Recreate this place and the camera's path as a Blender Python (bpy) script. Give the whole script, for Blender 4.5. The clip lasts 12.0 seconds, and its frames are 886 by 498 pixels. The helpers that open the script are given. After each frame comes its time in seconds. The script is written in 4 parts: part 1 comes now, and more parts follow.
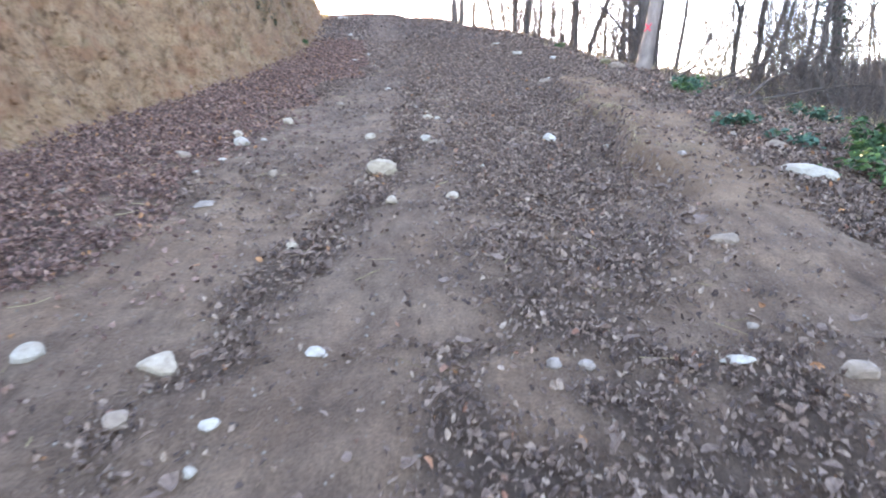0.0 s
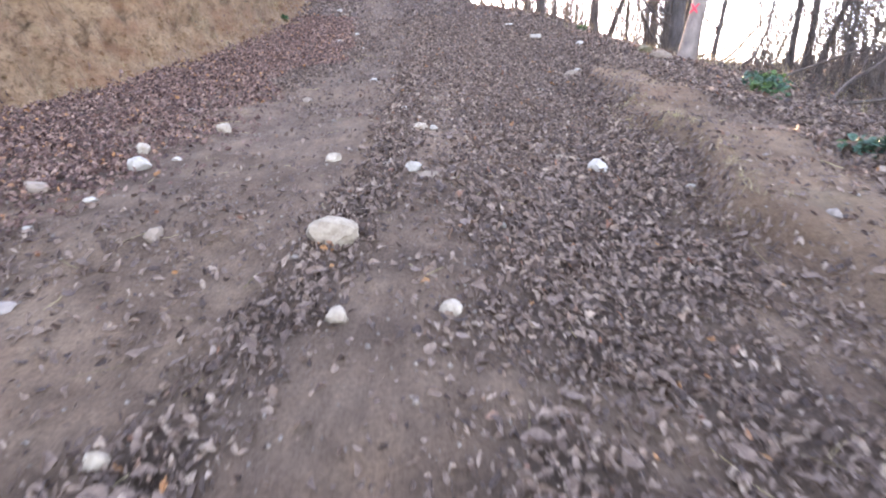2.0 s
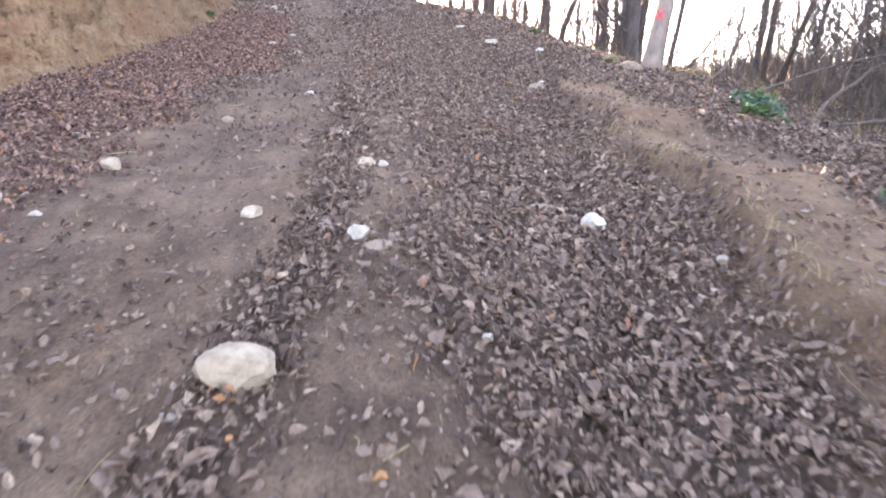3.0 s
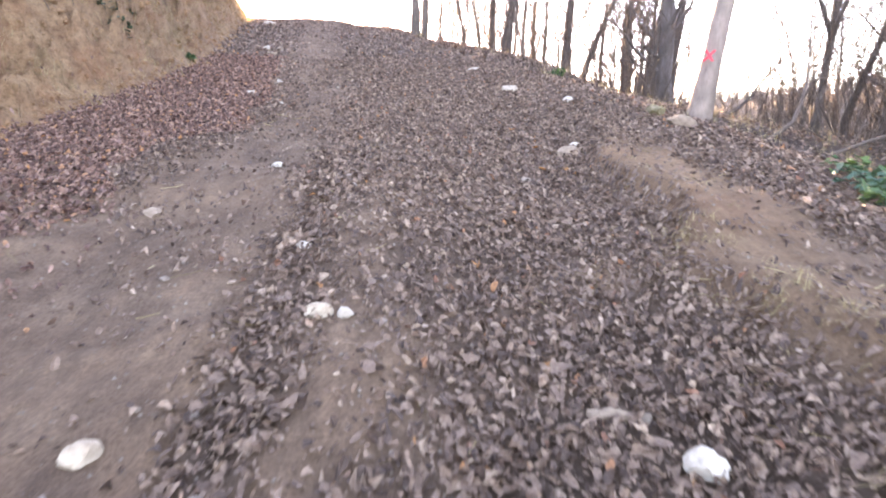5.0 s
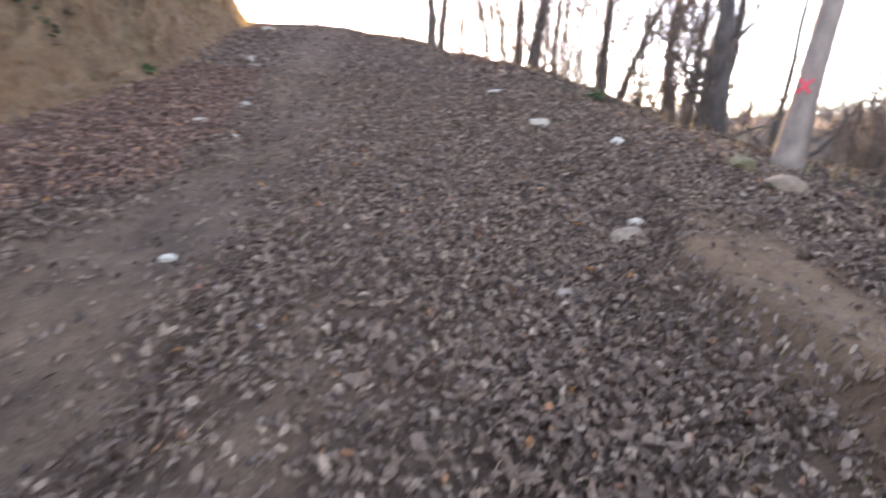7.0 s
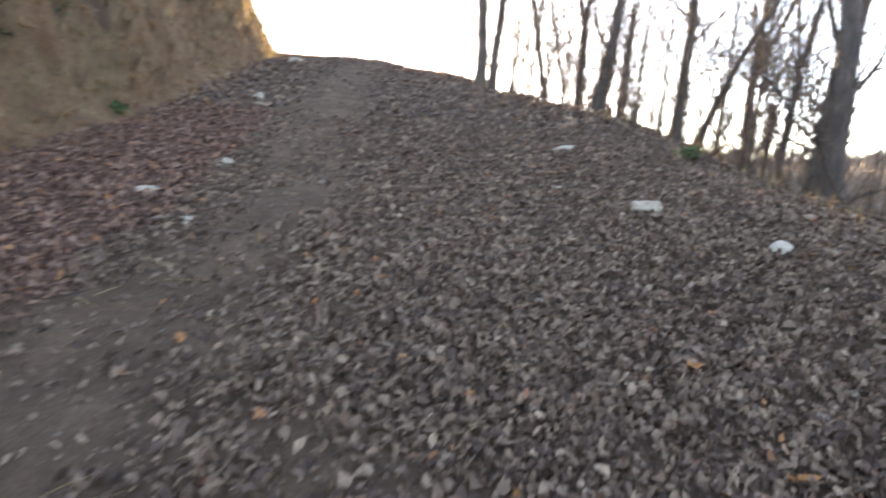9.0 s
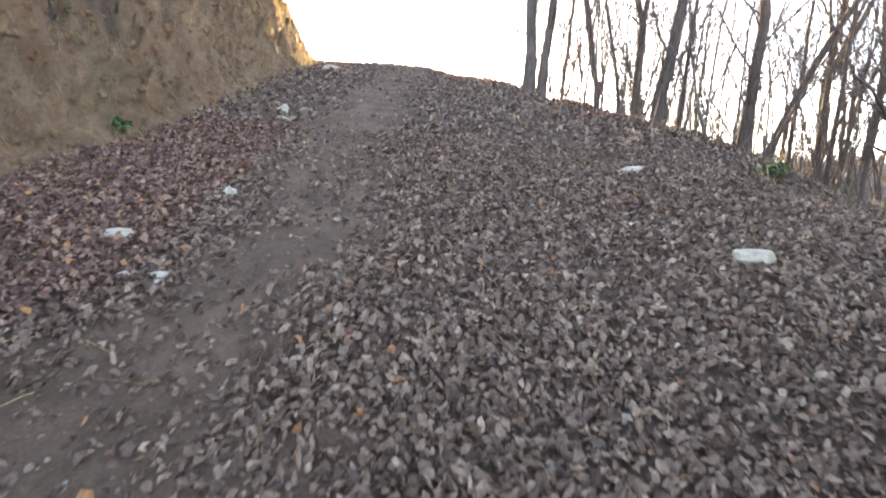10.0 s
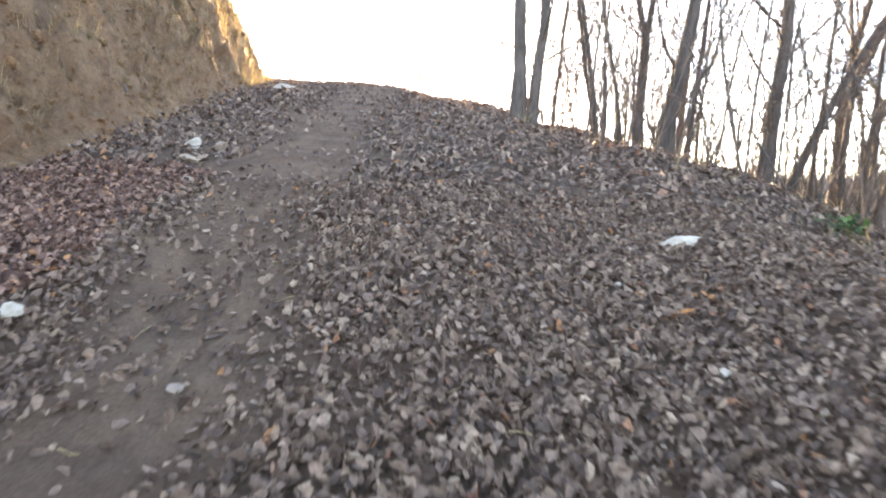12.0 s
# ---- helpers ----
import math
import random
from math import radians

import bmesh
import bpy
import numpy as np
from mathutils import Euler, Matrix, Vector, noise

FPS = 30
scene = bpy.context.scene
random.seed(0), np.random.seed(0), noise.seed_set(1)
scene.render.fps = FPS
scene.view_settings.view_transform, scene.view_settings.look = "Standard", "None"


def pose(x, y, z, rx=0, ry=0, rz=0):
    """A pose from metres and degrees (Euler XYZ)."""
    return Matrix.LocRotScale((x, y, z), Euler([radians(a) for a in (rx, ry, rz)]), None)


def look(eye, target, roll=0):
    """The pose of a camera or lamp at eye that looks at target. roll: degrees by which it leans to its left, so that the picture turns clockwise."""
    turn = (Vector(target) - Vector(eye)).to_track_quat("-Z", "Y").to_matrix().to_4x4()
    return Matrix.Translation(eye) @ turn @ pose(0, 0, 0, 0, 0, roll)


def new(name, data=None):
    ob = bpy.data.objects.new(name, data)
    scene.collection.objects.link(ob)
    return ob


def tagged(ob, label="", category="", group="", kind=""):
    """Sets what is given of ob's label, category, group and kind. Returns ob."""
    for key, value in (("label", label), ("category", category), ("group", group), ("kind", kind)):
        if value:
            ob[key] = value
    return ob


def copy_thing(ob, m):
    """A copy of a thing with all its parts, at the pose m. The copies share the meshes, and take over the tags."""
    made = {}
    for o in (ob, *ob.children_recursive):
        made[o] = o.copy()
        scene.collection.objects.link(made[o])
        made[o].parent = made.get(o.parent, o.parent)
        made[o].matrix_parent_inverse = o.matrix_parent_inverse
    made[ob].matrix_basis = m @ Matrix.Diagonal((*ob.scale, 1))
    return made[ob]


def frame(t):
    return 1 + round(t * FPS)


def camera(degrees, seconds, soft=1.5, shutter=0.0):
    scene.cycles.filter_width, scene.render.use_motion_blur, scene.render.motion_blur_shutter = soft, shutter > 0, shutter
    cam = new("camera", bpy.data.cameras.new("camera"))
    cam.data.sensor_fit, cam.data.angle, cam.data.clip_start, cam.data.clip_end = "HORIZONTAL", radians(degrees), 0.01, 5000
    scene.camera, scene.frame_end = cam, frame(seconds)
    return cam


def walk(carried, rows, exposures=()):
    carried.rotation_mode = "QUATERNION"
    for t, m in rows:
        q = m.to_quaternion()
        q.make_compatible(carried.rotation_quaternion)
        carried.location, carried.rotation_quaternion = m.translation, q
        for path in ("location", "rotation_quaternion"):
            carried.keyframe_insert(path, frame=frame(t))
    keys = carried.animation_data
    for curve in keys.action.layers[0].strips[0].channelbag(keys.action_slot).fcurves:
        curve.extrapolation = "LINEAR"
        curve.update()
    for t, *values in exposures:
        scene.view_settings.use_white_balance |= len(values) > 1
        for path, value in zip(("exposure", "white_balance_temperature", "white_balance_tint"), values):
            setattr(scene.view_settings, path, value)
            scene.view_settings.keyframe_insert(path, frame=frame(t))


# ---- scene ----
cam = camera(66.9, 12.0, soft=1.8, shutter=0.5)
PATH = [
    (0, (0.015, -0.026, 1.342), (0.003, 1.933, 0.938), -1.3),
    (0.1, (0.011, 0.087, 1.347), (0.033, 2.044, 0.939), -1.0),
    (0.5, (-0.01, 0.587, 1.371), (0.313, 2.509, 0.919), 0.8),
    (1, (-0.017, 1.291, 1.457), (-0.035, 3.239, 1.001), -0.8),
    (1.5, (0.044, 1.978, 1.504), (0.152, 3.938, 1.119), 0.3),
    (1.7, (0.066, 2.262, 1.524), (0.239, 4.212, 1.115), -0.7),
    (2, (0.053, 2.716, 1.589), (0.039, 4.663, 1.132), -0.1),
    (2.5, (-0.025, 3.402, 1.688), (0.031, 5.351, 1.243), 1.0),
    (3, (-0.018, 4.081, 1.824), (0.134, 6.02, 1.358), 0.6),
    (3.5, (0.014, 4.692, 1.837), (0.109, 6.649, 1.437), 0.5),
    (3.6, (0.033, 4.816, 1.872), (0.154, 6.77, 1.465), 0.3),
    (3.7, (0.054, 4.889, 1.894), (0.205, 6.841, 1.485), 0.4),
    (5.3, (0.341, 6.552, 2.263), (0.406, 8.515, 1.884), 0.4),
    (5.4, (0.383, 6.69, 2.277), (0.402, 8.654, 1.899), 0.5),
    (5.5, (0.398, 6.788, 2.273), (0.403, 8.753, 1.903), 0.3),
    (6, (0.54, 7.344, 2.411), (0.867, 9.281, 2.037), 2.3),
    (6.1, (0.54, 7.433, 2.416), (0.905, 9.363, 2.039), 2.5),
    (6.5, (0.528, 8.029, 2.461), (0.509, 9.992, 2.075), 0.9),
    (6.8, (0.542, 8.43, 2.499), (0.487, 10.395, 2.134), 1.4),
    (7, (0.543, 8.67, 2.582), (0.587, 10.637, 2.22), 1.9),
    (7.2, (0.515, 8.898, 2.632), (0.662, 10.859, 2.27), 2.0),
    (8.8, (0.415, 11.099, 2.901), (0.237, 13.068, 2.603), 3.0),
    (9, (0.422, 11.346, 2.945), (0.351, 13.326, 2.672), 3.6),
    (9.1, (0.413, 11.446, 2.964), (0.407, 13.429, 2.703), 3.5),
    (9.3, (0.403, 11.657, 3.013), (0.531, 13.633, 2.737), 3.8),
    (9.5, (0.422, 11.902, 3.027), (0.359, 13.883, 2.759), 3.2),
    (10, (0.358, 12.509, 3.131), (0.157, 14.48, 2.863), 3.4),
    (10.5, (0.334, 13.011, 3.214), (0.254, 14.991, 2.943), 3.3),
    (11, (0.276, 13.639, 3.291), (0.101, 15.617, 3.05), 3.3),
    (11.3, (0.26, 13.943, 3.347), (0.124, 15.925, 3.118), 3.1),
    (11.5, (0.27, 14.159, 3.384), (0.165, 16.144, 3.16), 2.8),
    (12, (0.245, 14.812, 3.471), (0.094, 16.795, 3.256), 3.3),
]
walk(cam, [(t, look(eye, target, roll)) for t, eye, target, roll in PATH],
     [(0, 4.8, 9800, 20), (2.5, 4.92, 11500, 31), (5.5, 5.1, 12400, 31), (7, 4.25, 12300, 27), (9.5, 4.0, 12000, 17), (10, 4.4, 12000, 17), (11, 4.4, 12000, 17), (12, 4.65, 12000, 17)])

# ---- light ----
SUN_LEFT, SUN_UP = 6.2, 10.7
world = bpy.data.worlds.new("world")
scene.world = world
world.use_nodes = True
sky = world.node_tree.nodes.new("ShaderNodeTexSky")
sky.sky_type, sky.sun_disc = "NISHITA", False
sky.sun_elevation, sky.sun_rotation = radians(SUN_UP), radians(-SUN_LEFT)
sky.air_density, sky.dust_density, sky.ozone_density = 0.45, 0.1, 1.6
back = world.node_tree.nodes["Background"]
world.node_tree.links.new(sky.outputs[0], back.inputs[0])
back.inputs[1].default_value = 0.15
sun = new("sun", bpy.data.lights.new("sun", "SUN"))
sun.data.energy, sun.data.angle, sun.data.color = 3.0, radians(0.5), (1, 0.88, 0.7)
a, b = radians(SUN_LEFT), radians(SUN_UP)
sun.matrix_world = look((-math.sin(a) * math.cos(b) * 60, math.cos(a) * math.cos(b) * 60, math.sin(b) * 60), (0, 0, 0))


# ---- materials ----
def material(name, rough=0.85):
    m = bpy.data.materials.new(name)
    m.use_nodes = True
    n = m.node_tree.nodes
    p = n["Principled BSDF"]
    p.inputs["Roughness"].default_value = rough
    return m, n, m.node_tree.links, p


def noise_node(n, l, scale, detail=4.0, rough=0.6, stretch=None, kind="ShaderNodeTexNoise"):
    co = n.new("ShaderNodeNewGeometry")
    tex = n.new(kind)
    tex.inputs["Scale"].default_value = scale
    if kind == "ShaderNodeTexNoise":
        tex.inputs["Detail"].default_value, tex.inputs["Roughness"].default_value = detail, rough
    if stretch:
        mp = n.new("ShaderNodeMapping")
        mp.inputs["Scale"].default_value = stretch
        l.new(co.outputs["Position"], mp.inputs[0])
        l.new(mp.outputs[0], tex.inputs["Vector"])
    else:
        l.new(co.outputs["Position"], tex.inputs["Vector"])
    return tex.outputs[0]


def ramp(n, l, fac, stops):
    r = n.new("ShaderNodeValToRGB")
    e = r.color_ramp.elements
    e[0].position, e[0].color = stops[0][0], (*stops[0][1], 1)
    e[1].position, e[1].color = stops[-1][0], (*stops[-1][1], 1)
    for at, c in stops[1:-1]:
        e.new(at).color = (*c, 1)
    l.new(fac, r.inputs[0])
    return r.outputs[0]


def mix(n, l, fac, a, b, how="MIX"):
    x = n.new("ShaderNodeMix")
    x.data_type, x.blend_type = "RGBA", how
    for sock, v in ((x.inputs[0], fac), (x.inputs[6], a), (x.inputs[7], b)):
        if isinstance(v, (int, float)):
            sock.default_value = v
        elif isinstance(v, tuple):
            sock.default_value = (*v, 1)
        else:
            l.new(v, sock)
    return x.outputs[2]


def bump(n, l, p, height_out, strength, dist):
    bn = n.new("ShaderNodeBump")
    bn.inputs["Strength"].default_value, bn.inputs["Distance"].default_value = strength, dist
    l.new(height_out, bn.inputs["Height"])
    l.new(bn.outputs[0], p.inputs["Normal"])


def ground_material(name="track_soil", all_clay=False):
    m, n, l, p = material(name, 0.95)
    p.inputs["Specular IOR Level"].default_value = 0.25
    soil = ramp(n, l, noise_node(n, l, 1.7, 8, 0.65), [(0.3, (0.14, 0.086, 0.0568)), (0.5, (0.226, 0.144, 0.0972)), (0.72, (0.325, 0.218, 0.148))])
    grit = ramp(n, l, noise_node(n, l, 55, 5, 0.75), [(0.32, (0.45, 0.42, 0.4)), (0.55, (1, 1, 1)), (0.75, (1.35, 1.3, 1.25))])
    soil = mix(n, l, 0.85, soil, grit, "MULTIPLY")
    streak = ramp(n, l, noise_node(n, l, 5.5, 6, 0.7, (1, 0.22, 1)), [(0.3, (0.5, 0.48, 0.48)), (0.5, (1, 1, 1)), (0.72, (1.36, 1.31, 1.26))])
    soil = mix(n, l, 0.8, soil, streak, "MULTIPLY")
    patch = ramp(n, l, noise_node(n, l, 0.55, 4, 0.6), [(0.35, (0.8, 0.79, 0.79)), (0.62, (1.15, 1.1, 1.04))])
    soil = mix(n, l, 0.8, soil, patch, "MULTIPLY")
    clay = ramp(n, l, noise_node(n, l, 2.3, 8, 0.7, (1, 1, 1.6)), [(0.28, (0.16, 0.08, 0.042)), (0.5, (0.32, 0.182, 0.098)), (0.7, (0.43, 0.272, 0.158))])
    clay = mix(n, l, 0.8, clay, ramp(n, l, noise_node(n, l, 13, 7, 0.75), [(0.34, (0.36, 0.31, 0.28)), (0.5, (0.95, 0.94, 0.93)), (0.7, (1.2, 1.18, 1.15))]), "MULTIPLY")
    rust = ramp(n, l, noise_node(n, l, 1.1, 5, 0.65, (1, 0.8, 2.2)), [(0.5, (0, 0, 0)), (0.68, (0.6, 0.6, 0.6))])
    clay = mix(n, l, rust, clay, (0.3, 0.128, 0.066))
    moss = ramp(n, l, noise_node(n, l, 0.9, 5, 0.6), [(0.58, (0, 0, 0)), (0.74, (0.7, 0.7, 0.7))])
    clay = mix(n, l, moss, clay, mix(n, l, noise_node(n, l, 40, 3), (0.075, 0.08, 0.028), (0.2, 0.165, 0.075)))
    wood = ramp(n, l, noise_node(n, l, 0.35, 8, 0.7), [(0.3, (0.0525, 0.034, 0.0251)), (0.55, (0.0966, 0.065, 0.0474)), (0.75, (0.147, 0.107, 0.0791))])
    fine = ramp(n, l, noise_node(n, l, 9, 6, 0.8), [(0.35, (0.55, 0.5, 0.5)), (0.65, (1.2, 1.2, 1.2))])
    wood = mix(n, l, 0.9, wood, fine, "MULTIPLY")
    masks = {}
    for key in ("clay", "litter"):
        masks[key] = n.new("ShaderNodeAttribute")
        masks[key].attribute_name = key
    col = mix(n, l, masks["litter"].outputs["Fac"], soil, wood)
    col = clay if all_clay else mix(n, l, masks["clay"].outputs["Fac"], col, clay)
    l.new(col, p.inputs["Base Color"])
    both = n.new("ShaderNodeMath")
    l.new(noise_node(n, l, 28, 8, 0.75), both.inputs[0])
    l.new(noise_node(n, l, 7, 5, 0.6), both.inputs[1])
    bump(n, l, p, both.outputs[0], 1.0, 0.06)
    return m


def leaf_material(name, stops, rough=0.58, through_light=0.18):
    m, n, l, p = material(name, rough)
    p.inputs["Specular IOR Level"].default_value = 0.25
    geo = n.new("ShaderNodeNewGeometry")
    col = ramp(n, l, geo.outputs["Random Per Island"], stops)
    blotch = ramp(n, l, noise_node(n, l, 60, 3, 0.6), [(0.35, (0.6, 0.58, 0.58)), (0.65, (1.15, 1.15, 1.15))])
    col = mix(n, l, 0.8, col, blotch, "MULTIPLY")
    l.new(col, p.inputs["Base Color"])
    tr = n.new("ShaderNodeBsdfTranslucent")
    l.new(col, tr.inputs[0])
    sh = n.new("ShaderNodeMixShader")
    sh.inputs[0].default_value = through_light
    l.new(p.outputs[0], sh.inputs[1])
    l.new(tr.outputs[0], sh.inputs[2])
    l.new(sh.outputs[0], n["Material Output"].inputs[0])
    bump(n, l, p, noise_node(n, l, 140, 3), 0.3, 0.004)
    return m


def bark_material(name, dark, light, scale=14.0):
    m, n, l, p = material(name, 0.9)
    info = n.new("ShaderNodeObjectInfo")
    tex = noise_node(n, l, scale, 6, 0.7, (1, 1, 0.25))
    col = ramp(n, l, tex, [(0.3, dark), (0.7, light)])
    big = ramp(n, l, noise_node(n, l, 2.2, 4), [(0.35, (0.65, 0.65, 0.62)), (0.65, (1.15, 1.12, 1.1))])
    col = mix(n, l, 0.8, col, big, "MULTIPLY")
    tone = ramp(n, l, info.outputs["Random"], [(0, (0.75, 0.74, 0.75)), (1, (1.2, 1.12, 1.05))])
    col = mix(n, l, 0.7, col, tone, "MULTIPLY")
    l.new(col, p.inputs["Base Color"])
    bump(n, l, p, tex, 0.7, 0.02)
    return m


def stone_material(name, dark, light):
    m, n, l, p = material(name, 0.85)
    info = n.new("ShaderNodeObjectInfo")
    col = ramp(n, l, noise_node(n, l, 16, 7, 0.7), [(0.3, dark), (0.62, light)])
    tone = ramp(n, l, info.outputs["Random"], [(0, (0.82, 0.78, 0.72)), (1, (1.08, 1.06, 1.04))])
    col = mix(n, l, 1.0, col, tone, "MULTIPLY")
    dirt = ramp(n, l, noise_node(n, l, 5, 5, 0.65), [(0.5, (0, 0, 0)), (0.7, (0.75, 0.75, 0.75))])
    col = mix(n, l, dirt, col, (0.26, 0.19, 0.13))
    l.new(col, p.inputs["Base Color"])
    bump(n, l, p, noise_node(n, l, 45, 6, 0.7), 0.6, 0.012)
    return m


SOIL, CLAY = ground_material(), ground_material("bank_clay", True)
DRY_LEAF = leaf_material("dry_leaves", [(0, (0.058, 0.036, 0.028)), (0.3, (0.12, 0.076, 0.057)), (0.6, (0.185, 0.12, 0.088)), (0.88, (0.25, 0.168, 0.124)), (0.98, (0.35, 0.252, 0.185)), (0.992, (0.252, 0.11, 0.07)), (1, (0.4, 0.18, 0.074))])
RED_LEAF = leaf_material("red_brown_leaves", [(0, (0.0525, 0.026, 0.0205)), (0.35, (0.137, 0.072, 0.0558)), (0.7, (0.231, 0.13, 0.0977)), (0.95, (0.326, 0.2, 0.149)), (1, (0.441, 0.19, 0.0744))])
GREEN_LEAF = leaf_material("bramble_leaves", [(0, (0.022, 0.055, 0.026)), (0.6, (0.04, 0.1, 0.042)), (1, (0.09, 0.16, 0.045))], 0.65, 0.15)
BLUE_LEAF = leaf_material("hellebore_leaves", [(0, (0.02, 0.06, 0.04)), (0.6, (0.035, 0.1, 0.065)), (1, (0.07, 0.14, 0.08))], 0.65, 0.1)
IVY_LEAF = leaf_material("ivy_leaves", [(0, (0.012, 0.03, 0.014)), (1, (0.035, 0.065, 0.03))], 0.4, 0.1)
ORANGE_LEAF = leaf_material("orange_leaves", [(0, (0.42, 0.15, 0.05)), (1, (0.5, 0.22, 0.08))], 0.55, 0.3)
STRAW = leaf_material("dry_grass", [(0, (0.2, 0.14, 0.07)), (0.5, (0.36, 0.27, 0.14)), (1, (0.5, 0.4, 0.22))], 0.7, 0.35)
BARK = bark_material("dark_bark", (0.048, 0.038, 0.033), (0.13, 0.106, 0.092))
PALE_BARK = bark_material("pale_bark", (0.16, 0.12, 0.1), (0.31, 0.243, 0.202), 9)
GREY_BARK = bark_material("grey_bark", (0.07, 0.059, 0.055), (0.165, 0.142, 0.131), 10)
TWIG = bark_material("twig_bark", (0.05, 0.037, 0.031), (0.14, 0.106, 0.086), 22)
# paler than TWIG: the haze of distance is put into this bark colour
HAZED_TWIG = bark_material("hazed_far_twigs", (0.15, 0.125, 0.112), (0.27, 0.23, 0.205), 2)
CREAM = stone_material("cream_stone", (0.19, 0.14, 0.098), (0.4, 0.33, 0.25))
LIME = stone_material("limestone", (0.24, 0.205, 0.165), (0.43, 0.395, 0.34))
MOSSY_MOUND = stone_material("mossy_mound", (0.08, 0.07, 0.035), (0.2, 0.165, 0.09))
BROWN_STONE = stone_material("brown_stone", (0.13, 0.092, 0.067), (0.27, 0.2, 0.15))
GRAVEL = stone_material("gravel_stone", (0.13, 0.1, 0.08), (0.26, 0.212, 0.178))
RED_PAINT, _n, _l, _p = material("red_paint", 0.6)
_l.new(ramp(_n, _l, noise_node(_n, _l, 40, 4), [(0.35, (0.5, 0.03, 0.04)), (0.6, (0.8, 0.05, 0.07))]), _p.inputs["Base Color"])


# ---- shape of the land ----
def cell_noise(x, y, seed=0):
    """Smooth value noise, -1 to 1, one cell a unit."""
    xi, yi = np.floor(x).astype(np.int64), np.floor(y).astype(np.int64)
    fx, fy = x - xi, y - yi
    fx, fy = fx * fx * (3 - 2 * fx), fy * fy * (3 - 2 * fy)

    def h(i, j):
        k = (i * 374761393 + j * 668265263 + seed * 974634777) & 0xFFFFFFFF
        k = ((k ^ (k >> 13)) * 1274126177) & 0xFFFFFFFF
        return ((k ^ (k >> 16)) & 0xFFFF) / 32767.5 - 1

    top = h(xi, yi) * (1 - fx) + h(xi + 1, yi) * fx
    low = h(xi, yi + 1) * (1 - fx) + h(xi + 1, yi + 1) * fx
    return top * (1 - fy) + low * fy


def fractal(x, y, scale, octaves=3, seed=0):
    out, amp = 0.0, 1.0
    for k in range(octaves):
        out = out + amp * cell_noise(x * scale + 17.3 * k, y * scale - 9.1 * k, seed + k)
        scale, amp = scale * 2.1, amp * 0.5
    return out


def soft_line(ys, vs, w):
    """A line through a few points, rounded over w metres."""
    grid = np.arange(-40, 120, 0.25)
    v = np.interp(grid, ys, vs)
    k = int(w / 0.25)
    pad = np.concatenate([np.full(k, v[0]), v, np.full(k, v[-1])])
    v = np.convolve(pad, np.hanning(2 * k + 1) / np.hanning(2 * k + 1).sum(), "same")[k:-k]
    return lambda y: np.interp(y, grid, v)


road_z = soft_line([-40, -10, 0, 4.7, 8.3, 10.3, 13.4, 16.2, 17.5, 19.4, 21.3, 26, 30, 33, 40, 120],
                   [-6.9, -1.9, -0.33, 0.44, 1.05, 1.39, 1.88, 2.47, 2.75, 3.13, 3.58, 4.62, 5.42, 5.75, 5.85, 4.5], 1.2)
left_edge = soft_line([-40, 0, 7, 10, 13, 16, 18, 20, 24, 29, 33, 40, 60], [-5.4, -5.2, -5.0, -4.75, -4.3, -3.85, -3.55, -3.6, -4.1, -4.65, -6.2, -14, -40], 1.5)
right_edge = soft_line([-40, 0, 5, 8, 13, 15, 16.5, 18, 20, 22, 24.6, 28, 32, 40, 60], [4.4, 4.0, 3.9, 4.25, 4.75, 4.25, 3.8, 3.4, 2.65, 1.75, 0.4, -0.8, -2.6, -9, -34], 1.0)
ledge_x = soft_line([0, 5, 7, 8.2, 9.2, 10.8, 12.6, 14, 16], [2.2, 2.12, 2.02, 2.05, 2.1, 2.15, 2.2, 2.35, 2.4], 0.6)


def bell(d, w):
    return np.exp(-(d / w) ** 2)


def ledge_line(y):
    """Where the scarp of the clay ledge runs: in lobes, with ragged bites."""
    y = np.asarray(y, float)
    return ledge_x(y) + 0.13 * np.sin(y * 2.3 + 0.6) + 0.07 * fractal(y * 0, y, 1.6, 3, 7)


